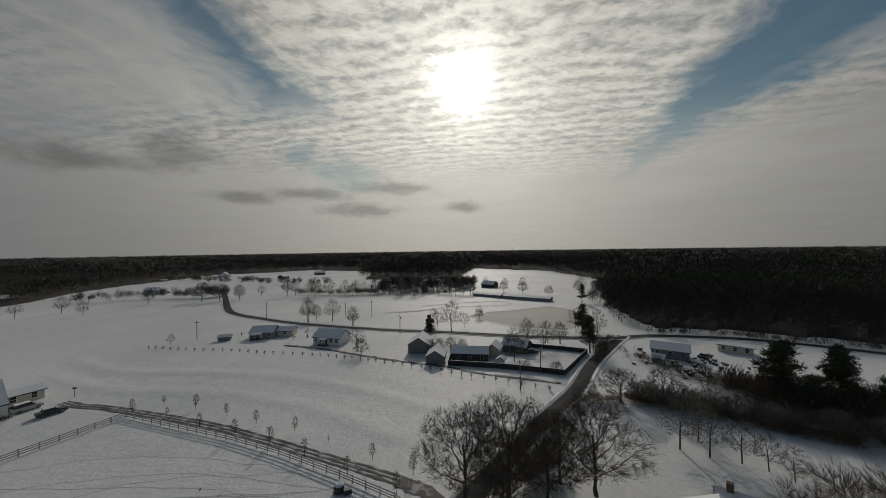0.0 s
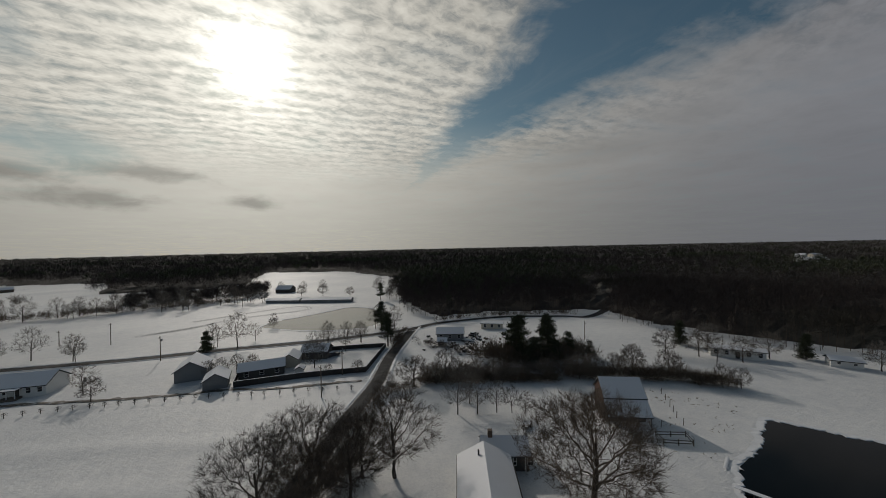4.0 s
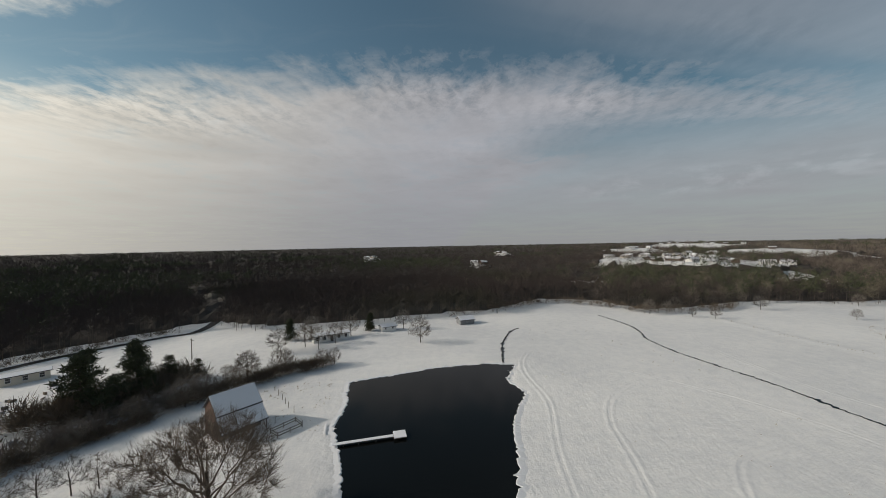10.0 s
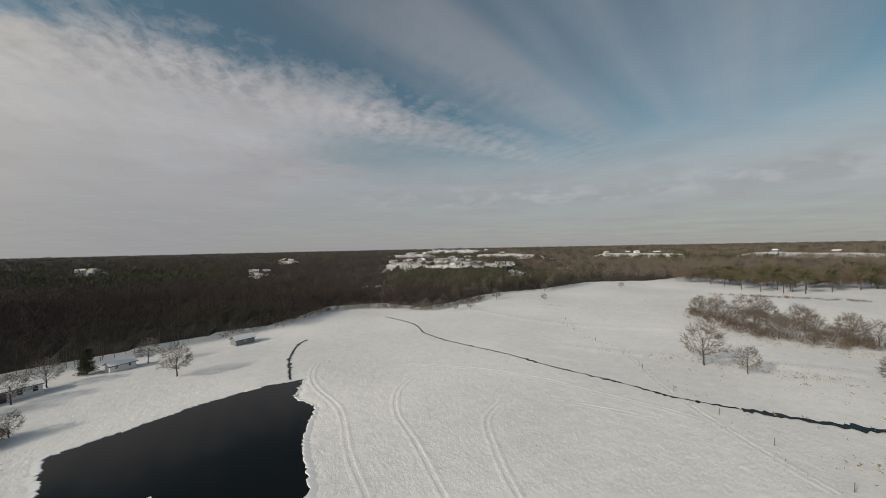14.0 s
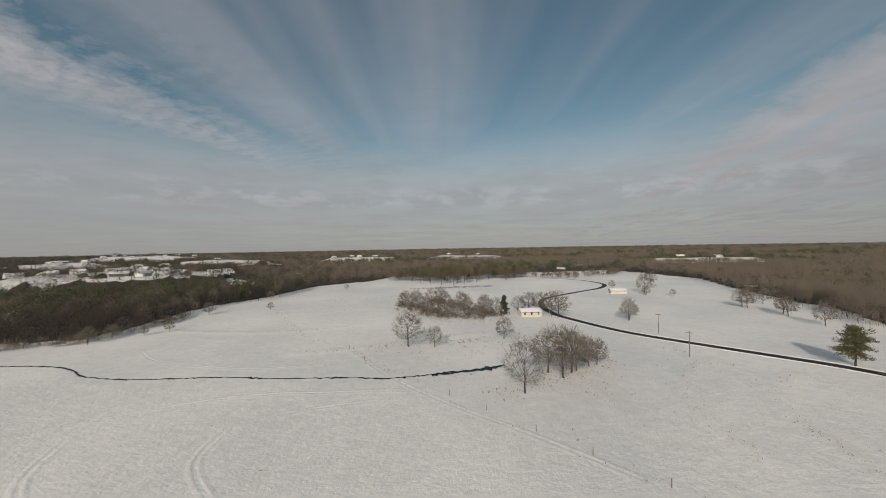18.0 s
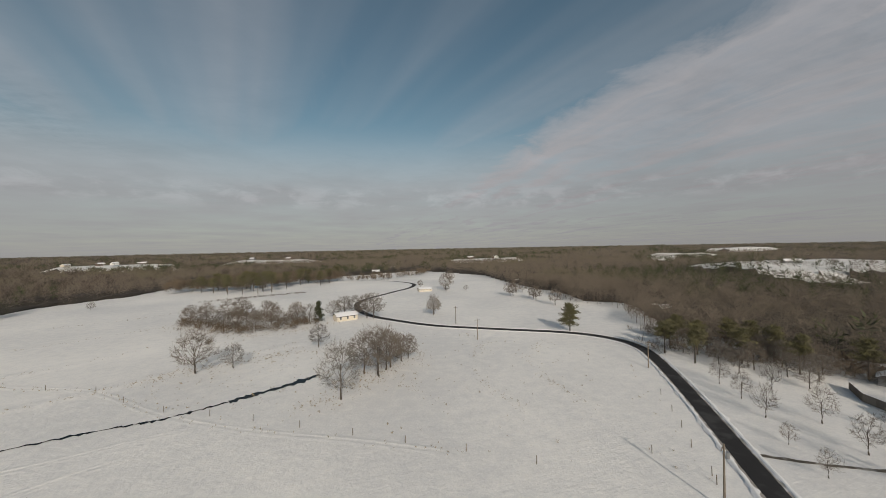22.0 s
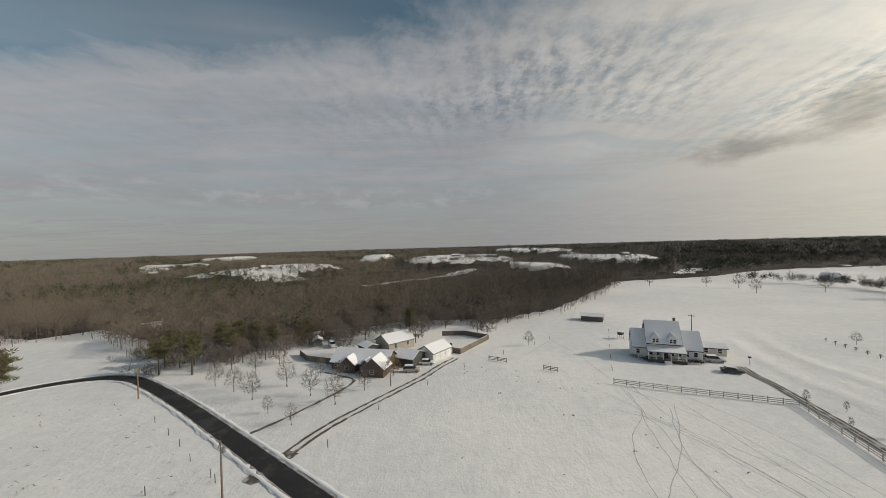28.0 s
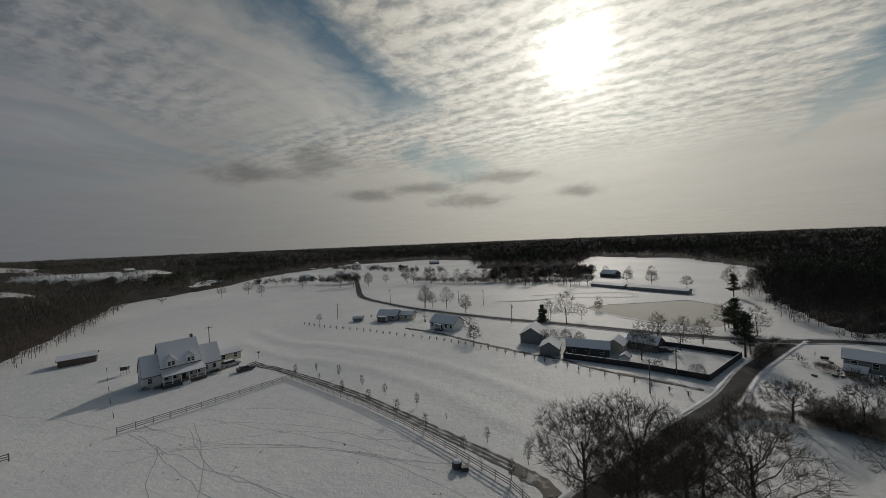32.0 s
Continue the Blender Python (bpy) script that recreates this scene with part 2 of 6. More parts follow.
def snow_field():
    ma = bpy.data.materials.new("field_snow")
    ma.use_nodes = True
    w = Net(ma.node_tree)
    b = ma.node_tree.nodes["Principled BSDF"]
    pos = w.node("ShaderNodeTexCoord").outputs["Object"]
    wide, mid, fine = w.noise(pos, 0.018, 4.0), w.noise(pos, 0.35, 5.0, 0.65), w.noise(pos, 2.2, 4.0, 0.75)
    dimple = w.noise(pos, 0.9, 3.0, 0.6)
    # wind ripples and old drill rows: noise drawn out along one way
    turn = w.node("ShaderNodeMapping", vector_type="POINT")
    w.put(turn.inputs["Vector"], pos)
    turn.inputs["Rotation"].default_value = (0, 0, radians(24))
    turn.inputs["Scale"].default_value = (0.35, 1.0, 1.0)
    row = w.noise(turn.outputs[0], 1.25, 3.0, 0.55, 0.25)
    tone = w.m("ADD", w.m("MULTIPLY", mid, 0.3), w.m("ADD", w.m("MULTIPLY", wide, 0.45), w.m("MULTIPLY", fine, 0.3)))
    col = w.mix(w.ramp(tone, 0.38, 0.68), (0.66, 0.665, 0.675, 1), (0.87, 0.86, 0.84, 1))
    # dry grass that stands out of thin snow
    thin = w.m("MULTIPLY", w.ramp(wide, 0.42, 0.60), w.m("MULTIPLY", w.ramp(mid, 0.50, 0.66), w.ramp(fine, 0.54, 0.66)))
    col = w.mix(w.m("MULTIPLY", thin, 0.28), col, (0.36, 0.29, 0.20, 1))
    w.put(b.inputs["Base Color"], col)
    b.inputs["Roughness"].default_value = 0.62
    b.inputs["Specular IOR Level"].default_value = 0.3
    bp = w.node("ShaderNodeBump")
    bp.inputs["Strength"].default_value = 1.0
    bp.inputs["Distance"].default_value = 0.11
    w.put(bp.inputs["Height"], w.m("ADD", w.m("MULTIPLY", mid, 1.0), w.m("ADD", w.m("MULTIPLY", dimple, 0.8), w.m("ADD", w.m("MULTIPLY", fine, 0.65), w.m("MULTIPLY", row, 0.4)))))
    w.put(b.inputs["Normal"], bp.outputs[0])
    return ma


SNOW = snow_field()
ROOF_SNOW = mat("roof_snow", (0.80, 0.81, 0.84), 0.6, 0.06, 4.0, 0.5, 0.2)
BANK = mat("bank_snow", (0.74, 0.75, 0.77), 0.65, 0.14, 3.0, 0.4, 0.5)
ASPHALT = mat("wet_asphalt", (0.032, 0.032, 0.034), 0.8, 0.35, 3.0, 0.25, 0.3, second=(0.055, 0.055, 0.057), spec=0.15)
SLUSH = mat("slush", (0.30, 0.28, 0.26), 0.6, 0.45, 2.2, 0.5, 0.4, second=(0.62, 0.62, 0.64))
MUD = mat("wheel_rut", (0.10, 0.085, 0.07), 0.7, 0.4, 3.0, 0.5, 0.3, second=(0.40, 0.39, 0.38))
TRACK = mat("trodden_snow", (0.50, 0.50, 0.52), 0.7, 0.2, 4.0, 0.7, 0.4, second=(0.42, 0.40, 0.39))
BARK = mat("bark", (0.085, 0.070, 0.058), 0.85, 0.35, 9.0, 1.2, 0.4, each=0.25)
TWIG = mat("bare_twigs", (0.125, 0.102, 0.084), 0.85, 0.3, 5.0, 0.4, 0.0, each=0.3)
FIELD_TWIG = mat("field_twigs", (0.165, 0.144, 0.124), 0.85, 0.3, 5.0, 0.4, 0.0, each=0.2)
PALE_TWIG = mat("pale_twigs", (0.215, 0.195, 0.17), 0.85, 0.3, 5.0, 0.4, 0.0, each=0.2)
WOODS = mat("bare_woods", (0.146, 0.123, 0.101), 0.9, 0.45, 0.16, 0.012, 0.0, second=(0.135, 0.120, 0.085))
# darker copy of bare_woods for trees seen against the sun
BACKLIT_WOODS = mat("backlit_woods_twigs", (0.064, 0.053, 0.050), 0.95, 0.45, 0.14, 0.010, 0.0, second=(0.052, 0.050, 0.038), spec=0.1)
# colour of the added sheet that darkens the gaps in the woods
UNDER = mat("woods_backing_dark", (0.052, 0.044, 0.037), 0.95, 0.45, 0.25, 0.01, 0.5, second=(0.065, 0.06, 0.05))
NEEDLE = mat("pine_needles", (0.050, 0.058, 0.030), 0.8, 0.4, 5.0, 0.4, 0.0, island=True, each=0.25)
OLIVE = mat("olive_needles", (0.105, 0.100, 0.052), 0.8, 0.4, 5.0, 0.4, 0.0, island=True, each=0.2)
GRASS = mat("dry_grass", (0.27, 0.215, 0.14), 0.9, 0.3, 3.0, 0.2, 0.0, island=True, each=0.25)
BRUSH = mat("brush_twigs", (0.125, 0.098, 0.072), 0.9, 0.35, 1.0, 0.15, 0.0, island=True, each=0.2)

# ---- builders ----


def part(name, bm, material, parent, label=""):
    """Links a bmesh as one mesh object under a thing or a part."""
    me = bpy.data.meshes.new(name)
    bm.to_mesh(me)
    bm.free()
    return piece(name, me, material, parent, label)


def piece(name, me, material, parent=None, label=""):
    if material is not None and not me.materials:
        me.materials.append(material)
    ob = new(name, me)
    ob.parent = parent
    if label:
        tagged(ob, label)
    return ob


def thing(name, m, label, category, group="", kind=""):
    ob = new(name)
    ob.matrix_world = m
    ob.empty_display_size = 0.5
    return tagged(ob, label, category, group, kind)


def mesh_of(name, verts, faces):
    me = bpy.data.meshes.new(name)
    me.from_pydata([tuple(v) for v in verts], [], faces)
    me.update()
    return me


def tri_mesh(name, tri):
    """A mesh of loose triangles from an (n, 3, 3) array."""
    n = len(tri)
    me = bpy.data.meshes.new(name)
    me.vertices.add(3 * n)
    me.vertices.foreach_set("co", np.ascontiguousarray(tri, dtype=np.float32).ravel())
    me.loops.add(3 * n)
    me.loops.foreach_set("vertex_index", np.arange(3 * n, dtype=np.int32))
    me.polygons.add(n)
    me.polygons.foreach_set("loop_start", np.arange(0, 3 * n, 3, dtype=np.int32))
    me.update(calc_edges=True)
    return me


def clump_mesh(name, *parts):
    """One mesh out of several sets of tufts."""
    return tri_mesh(name, np.concatenate(parts))


def box(bm, x0, x1, y0, y1, z0, z1, bevel=0.0):
    vs = [bm.verts.new((x, y, z)) for z in (z0, z1) for x, y in ((x0, y0), (x1, y0), (x1, y1), (x0, y1))]
    fs = [bm.faces.new([vs[i] for i in f]) for f in ((3, 2, 1, 0), (4, 5, 6, 7), (0, 1, 5, 4), (1, 2, 6, 5), (2, 3, 7, 6), (3, 0, 4, 7))]
    if bevel:
        bmesh.ops.bevel(bm, geom=list({e for f in fs for e in f.edges}), offset=bevel, segments=1, affect="EDGES")
    return bm


def boxed(*a, bevel=0.0):
    return box(bmesh.new(), *a, bevel=bevel)


def prism(bm, outline, thick, axis="x", at=0.0):
    """An outline in two axes, extruded along the third, centred on at."""
    rows = []
    for s in (-0.5, 0.5):
        k = at + s * thick
        rows.append([bm.verts.new((k, a, b) if axis == "x" else (a, k, b) if axis == "y" else (a, b, k)) for a, b in outline])
    n = len(outline)
    bm.faces.new(rows[0][::-1])
    bm.faces.new(rows[1])
    for i in range(n):
        bm.faces.new((rows[0][i], rows[0][(i + 1) % n], rows[1][(i + 1) % n], rows[1][i]))
    bmesh.ops.recalc_face_normals(bm, faces=bm.faces)
    return bm


def rod(bm, a, b, r0, r1, n=6):
    a, b = Vector(a), Vector(b)
    q = (b - a).to_track_quat("Z", "Y")
    rings = []
    for p, r in ((a, r0), (b, r1)):
        rings.append([bm.verts.new(p + q @ Vector((r * math.cos(2 * math.pi * i / n), r * math.sin(2 * math.pi * i / n), 0))) for i in range(n)])
    for i in range(n):
        bm.faces.new((rings[0][i], rings[0][(i + 1) % n], rings[1][(i + 1) % n], rings[1][i]))
    bm.faces.new(rings[0][::-1])
    bm.faces.new(rings[1])
    return bm


def curve_points(pts, step):
    """A smooth line through pts, with a point about every step metres."""
    pts = [np.array(p, float) for p in pts]
    pts = [2 * pts[0] - pts[1]] + pts + [2 * pts[-1] - pts[-2]]
    out = []
    for a, b, c, d in zip(pts, pts[1:], pts[2:], pts[3:]):
        n = max(1, int(np.linalg.norm(c - b) / step))
        for i in range(n):
            u = i / n
            out.append(0.5 * (2 * b + (c - a) * u + (2 * a - 5 * b + 4 * c - d) * u * u + (3 * b - a - 3 * c + d) * u ** 3))
    out.append(pts[-2])
    return np.array(out)


def ribbon(name, pts, width, material, z=0.03, crown=0.02, ragged=0.0, step=2.0, parent=None, seed=1, offset=0.0, vary=0.0):
    """A strip of ground along a line: road, rut, path or brook, with a slightly raised middle and an uneven edge."""
    rng = np.random.default_rng(seed)
    line = curve_points(pts, step)
    d = np.gradient(line, axis=0)
    nrm = np.stack([-d[:, 1], d[:, 0]], 1) / (np.linalg.norm(d, axis=1)[:, None] + 1e-9)
    line = line + nrm * offset
    run = np.arange(len(line)) * step
    swell = 1 + vary * (np.sin(run * 0.31 + seed) * np.sin(run * 0.83 + 1) + 0.6 * np.sin(run * 2.1))
    verts, faces = [], []
    for i, (p, n) in enumerate(zip(line, nrm)):
        for s in (-1, -0.5, 0, 0.5, 1):
            w = width * swell[i] / 2 * s + (rng.normal(0, ragged) if abs(s) == 1 else 0)
            q = p + n * w
            verts.append((q[0], q[1], land(q[0], q[1]) + z + crown * (1 - s * s)))
        if i:
            o = 5 * i
            faces += [(o - 5 + k, o - 4 + k, o + 1 + k, o + k) for k in range(4)]
    me = mesh_of(name, verts, [f[::-1] for f in faces])
    return piece(name, me, material, parent)


def inside(poly, x, y):
    r = np.zeros(np.shape(x), bool)
    for (x0, y0), (x1, y1) in zip(poly, poly[1:] + poly[:1]):
        r ^= ((y0 > y) != (y1 > y)) & (x < (x1 - x0) * (y - y0) / (y1 - y0 + 1e-12) + x0)
    return r


def line_gap(pts, x, y):
    """Distance from each (x, y) to a polyline."""
    best = np.full(np.shape(x), 1e9)
    for (x0, y0), (x1, y1) in zip(pts, pts[1:]):
        dx, dy = x1 - x0, y1 - y0
        u = np.clip(((x - x0) * dx + (y - y0) * dy) / (dx * dx + dy * dy + 1e-9), 0, 1)
        best = np.minimum(best, np.hypot(x - x0 - u * dx, y - y0 - u * dy))
    return best


# ---- the lie of the land ----
MAIN_ROAD = [(68, 131), (58, 119), (43, 100), (32, 83), (21, 69.5), (8, 53), (-20, 17), (-46, -16.5), (-53, -25.5), (-62, -37), (-77, -56.5), (-90, -75), (-95.5, -85),
             (-96.5, -95), (-92, -105), (-84, -113), (-76, -118.5), (-59, -130), (-42, -143), (-28, -161), (-19, -177), (-15, -201), (-20, -228), (-45, -261), (-66, -287),
             (-74, -316), (-60, -349), (-31, -369)]
CROSS_ROAD = [(-210, 323), (-171, 268), (-131, 208), (-114, 189), (-91, 174), (-71, 163), (-49, 154.5), (-21, 145.5), (0, 141), (30, 132.5), (62, 128), (80, 130.5), (111, 123), (133, 107.5), (146, 99), (190, 118), (240, 170)]
FARM_DRIVE = [(-88, 79), (-82, 77.2), (-75, 76), (-57, 71), (-43, 66.5), (-30, 61), (-17, 55.3), (-6, 50.2), (-1.5, 47), (1, 43.5)]
HOUSE_DRIVE = [(-51, -28), (-58, -25.5), (-66, -21.5), (-77, -13.5), (-88, -5), (-96, 0), (-103, 5)]
CLEAR = [(-290, 250), (-330, 330), (-340, 520), (-240, 610), (-130, 560), (-100, 400), (-40, 380), (24, 400), (60, 590), (149, 514), (155, 330), (98, 236), (88, 200), (80, 160), (79, 137), (111, 129), (136, 113),
         (152, 103), (142, 72), (150, 35), (163, -8), (166, -30), (196, -62), (193, -82), (179, -88), (159, -96), (160, -122), (176, -176), (166, -207), (169, -281), (137, -325), (130, -430),
         (-7, -430), (-66, -450), (-117, -478), (-163, -369), (-146, -279), (-146, -204), (-134, -165), (-150, -150), (-113, -99), (-120, -80), (-127, -60), (-133, -40), (-143, -20),
         (-147, 5), (-141, 22), (-155, 44), (-165, 64), (-218, 108), (-275, 154)]
# far fields and settlements in the woods: centre and half sizes
GLADES = [(400, -285, 110, 62, 12), (1250, -950, 200, 70, 20), (-480, -225, 130, 60, 11), (-640, 40, 190, 85, 13), (-430, 130, 60, 26, 8), (-560, 275, 100, 50, 12), (480, -60, 20, 9, 6), (620, -640, 90, 50, 14), (300, 640, 24, 9, 6), (820, -160, 50, 15, 12),
          (-300, -620, 70, 26, 11), (-700, -520, 90, 30, 14), (120, -900, 120, 30, 14), (560, -420, 50, 20, 12), (-1100, 300, 260, 80, 18), (900, -520, 90, 26, 16), (-900, -150, 110, 30, 16), (700, 130, 40, 12, 10), (-1200, -700, 140, 40, 18), (360, -760, 80, 26, 14)]


def hill(x, y):
    """Height of the low hills on which the far fields lie."""
    h = np.zeros(np.shape(x))
    for cx, cy, ax, ay, top in GLADES:
        q = ((x - cx) / (ax * 1.25)) ** 2 + ((y - cy) / (ay * 1.25)) ** 2
        u = np.clip((1.3 - q) / 0.7, 0, 1)
        h = np.maximum(h, top * 0.9 * u * u * (3 - 2 * u) * (1 + 0.12 * np.sin(x * 0.03 + cy) * np.sin(y * 0.045)))
    return h
POND = [(86, 22), (90, 11), (94, 1), (96.5, -13), (95.5, -18), (95, -21.5), (88, -18.5), (84, -17.2), (77, -19.3), (68, -15.5), (60, -13.2), (54, -12.4), (46, -10.5), (36, -9), (30, -2), (33, 7), (44, 12.5), (52, 15), (60, 18), (65, 20), (70, 19.6), (75, 20), (81, 21.5)]
POND_FAR = [(12, 173), (20, 183), (30, 186), (45, 192), (61, 198), (70, 184), (69, 165), (64, 153), (53, 144), (38, 147), (24, 158)]
# terraces ploughed along the contour
TERRACES = [[(-120, 112), (-95, 100), (-70, 98), (-45, 94), (-20, 84), (0, 72)], [(-110, 96), (-85, 86), (-55, 83), (-30, 75), (-8, 62)], [(-30, -118), (-22, -105), (-18, -90), (-22, -70)], [(-55, -112), (-42, -98), (-36, -80), (-38, -62)], [(-70, -104), (-58, -92), (-52, -76), (-52, -60)],
            [(140, -120), (110, -122), (80, -132), (60, -150)], [(130, -160), (100, -166), (75, -185)], [(120, -205), (95, -215), (60, -250)], [(70, -100), (50, -110), (36, -122), (10, -136)]]

# old wheel marks in the fields
TYRES = [[(81, -48), (73.5, -38), (64, -32.5), (52, -30), (38.6, -26.6), (26, -24)], [(54.5, -56), (51, -46), (42, -39.5), (33.5, -35), (22, -30)], [(93, -45), (71, -63.5), (56, -71), (44, -73.6), (30.8, -77), (22, -78)], [(110, -30.6), (99, -24.6), (87.4, -22.6), (72.5, -23.4), (56, -19.5), (42, -17.5), (28, -15)],
         [(50, -61), (40, -67), (29, -72)], [(125, -162), (103, -141), (82, -121), (56, -107.6), (35, -87.5), (17, -74.4), (-3, -63), (-20, -52.5)], [(126, -94), (108, -86), (76, -84.5), (55, -92)], [(-20, -117), (-15, -84), (-6, -62)]]
BROOK = [(97, -18.5), (100, -19), (108, -20.5), (116, -22), (124, -25), (131, -28), (136, -32)]
CREEK = [(156, -74), (138, -77), (126, -75.5), (118, -72.5), (106, -72), (96, -73.5), (77, -78), (62, -79.5), (44, -83), (33, -84.3), (20, -89.3)]


LAND = {}


def land(x, y):
    """Height of the ground sheet at a place, over its usual level."""
    ax, h = LAND["axis"], LAND["height"]
    i = int(np.clip(np.searchsorted(ax, x) - 1, 0, len(ax) - 2))
    j = int(np.clip(np.searchsorted(ax, y) - 1, 0, len(ax) - 2))
    u, v = (x - ax[i]) / (ax[i + 1] - ax[i]), (y - ax[j]) / (ax[j + 1] - ax[j])
    z = h[i, j] * (1 - u) * (1 - v) + h[i + 1, j] * u * (1 - v) + h[i, j + 1] * (1 - u) * v + h[i + 1, j + 1] * u * v
    return max(float(z) + 0.03, -0.05)


def build_ground():
    fine = np.arange(-150, 150.1, 1.25)
    wide = 150 + np.cumsum(1.25 * 1.085 ** np.arange(1, 68))
    wide = wide[wide < 4700]
    ax = np.concatenate([-wide[::-1], fine, wide])
    n = len(ax)
    gx, gy = np.meshgrid(ax, ax, indexing="ij")
    h = np.zeros_like(gx)
    for t in TERRACES:
        line = [tuple(p) for p in curve_points(t, 8)]
        d = line_gap(line, gx, gy)
        h += 0.17 * np.exp(-(d / 2.2) ** 2) - 0.05 * np.exp(-((d - 4.5) / 2.2) ** 2)
    rng = np.random.default_rng(4)
    calm = np.clip((np.hypot(gx, gy) - 40) / 80, 0, 1)
    for _ in range(10):
        a, k, ph = rng.uniform(0, 6.28), rng.uniform(0.03, 0.13), rng.uniform(0, 6.28)
        h += 0.038 * np.sin((gx * math.cos(a) + gy * math.sin(a)) * k + ph) * calm
    near = np.minimum(line_gap(MAIN_ROAD, gx, gy), line_gap(CROSS_ROAD, gx, gy))
    near = np.minimum(near, np.minimum(line_gap(FARM_DRIVE, gx, gy), line_gap(HOUSE_DRIVE, gx, gy)))
    near = np.minimum(near, np.minimum(line_gap(CREEK, gx, gy), line_gap(BROOK, gx, gy)) + 1)
    h *= np.clip((near - 3) / 5, 0, 1)
    h = np.where(inside(POND, gx, gy) | inside(POND_FAR, gx, gy), -0.3, h) - 0.03
    far = np.hypot(gx, gy)
    h = np.where(far > 2500, -0.5, h) + hill(gx, gy)
    LAND["axis"], LAND["height"] = ax, h
    verts = np.stack([gx, gy, h], -1).reshape(-1, 3)
    i, j = np.meshgrid(np.arange(n - 1), np.arange(n - 1), indexing="ij")
    o = (i * n + j).ravel()
    quads = np.stack([o, o + n, o + n + 1, o + 1], 1)
    me = bpy.data.meshes.new("ground")
    me.from_pydata(verts.tolist(), [], quads.tolist())
    me.polygons.foreach_set("use_smooth", np.ones(len(me.polygons), bool))
    me.update()
    tagged(piece("ground", me, SNOW), "snow-covered farmland with dry grass showing through", "ground", kind="structure")


build_ground()


def tag(ob, label, category, group="", kind=""):
    return tagged(ob, label, category, group, kind)


tag(ribbon("road", MAIN_ROAD, 3.9, ASPHALT, 0.05, 0.05, 0.12, 1.5), "dark wet asphalt country road ploughed clear of snow", "road", kind="structure")
tag(ribbon("cross_road", CROSS_ROAD, 4.0, ASPHALT, 0.035, 0.04, 0.15, 2.0), "narrow asphalt lane with slushy edges", "road", kind="structure")
for side in (-1, 1):
    tag(ribbon("snow_bank", MAIN_ROAD, 0.9, BANK, 0.02, 0.22, 0.18, 1.2, seed=5 + side, offset=side * 2.35), "ploughed snow bank along the road edge", "snow bank", "road snow banks", kind="stuff")
    tag(ribbon("snow_bank", CROSS_ROAD, 0.8, BANK, 0.02, 0.16, 0.16, 2.0, seed=8 + side, offset=side * 2.35), "ploughed snow bank along the lane", "snow bank", "road snow banks", kind="stuff")
    tag(ribbon("slush_strip", MAIN_ROAD, 0.5, SLUSH, 0.045, 0.03, 0.14, 1.2, seed=15 + side, offset=side * 1.8), "strip of grey slush on the road edge", "slush", "slush strips", kind="stuff")
for off in (-0.85, 0.0, 0.85):
    tag(ribbon("wheel_rut", FARM_DRIVE, 0.5, MUD, 0.03, 0.01, 0.07, 1.2, seed=20 + int(off * 9), offset=off), "muddy wheel rut of the gravel farm drive", "wheel rut", "ruts of the farm drive", kind="structure")
for off in (-0.8, 0.75):
    tag(ribbon("wheel_rut", HOUSE_DRIVE, 0.62, MUD, 0.03, 0.01, 0.08, 1.2, seed=30 + int(off * 9), offset=off), "dark wheel rut in the snowy house drive", "wheel rut", "ruts of the house drive", kind="structure")
LOOP = [(-64, -36), (-69, -32), (-75, -28), (-85, -22.5), (-89, -22.3), (-91.5, -25.5), (-95, -31.5)]
tag(ribbon("wheel_rut", LOOP, 0.7, MUD, 0.03, 0.01, 0.12, 1.2, seed=40), "single curved rut through the orchard", "wheel rut", kind="structure")
FIELD_LANE = [(-32, 186), (-12, 193), (2, 201), (32, 205), (41, 211), (36, 222), (10, 216), (-14, 208)]
for off in (-0.9, 0.9):
    tag(ribbon("wheel_rut", FIELD_LANE, 0.8, TRACK, 0.03, 0.01, 0.15, 2.5, seed=50, offset=off), "faint wheel rut in the far field", "wheel rut", "ruts of the field lane", kind="structure")


def furrow(line, seed, wide, deep):
    """An old wheel mark: a shallow groove between two soft shoulders of snow that sink into the field."""
    rng = np.random.default_rng(seed)
    run = curve_points(line, 0.8)
    d = np.gradient(run, axis=0)
    nrm = np.stack([-d[:, 1], d[:, 0]], 1) / (np.linalg.norm(d, axis=1)[:, None] + 1e-9)
    prof = ((-1.0, -0.06), (-0.55, 0.55), (-0.3, 0.7), (-0.12, -0.1), (0.12, -0.1), (0.3, 0.8), (0.55, 0.6), (1.0, -0.06))
    verts, faces = [], []
    for i, (p, n) in enumerate(zip(run, nrm)):
        fade = min(1.0, i / 8, (len(run) - 1 - i) / 8)
        for u, z in prof:
            q = p + n * (u * wide * 0.5 + rng.normal(0, 0.03))
            verts.append((q[0], q[1], land(q[0], q[1]) - 0.028 + (z * deep if z > -0.05 else -0.01) * fade * (1 + rng.normal(0, 0.2))))
        if i:
            o = 8 * i
            faces += [(o + k, o + 1 + k, o - 7 + k, o - 8 + k) for k in range(7)]
    me = mesh_of("wheel_rut", verts, [f[::-1] for f in faces])
    me.polygons.foreach_set("use_smooth", np.ones(len(me.polygons), bool))
    return tagged(piece("wheel_rut", me, SNOW), "faint old wheel rut pressed into the field snow", "wheel rut", "old wheel ruts in the fields", "structure")


for i, line in enumerate(TYRES):
    furrow(line, 80 + i, 2.6, 0.075)
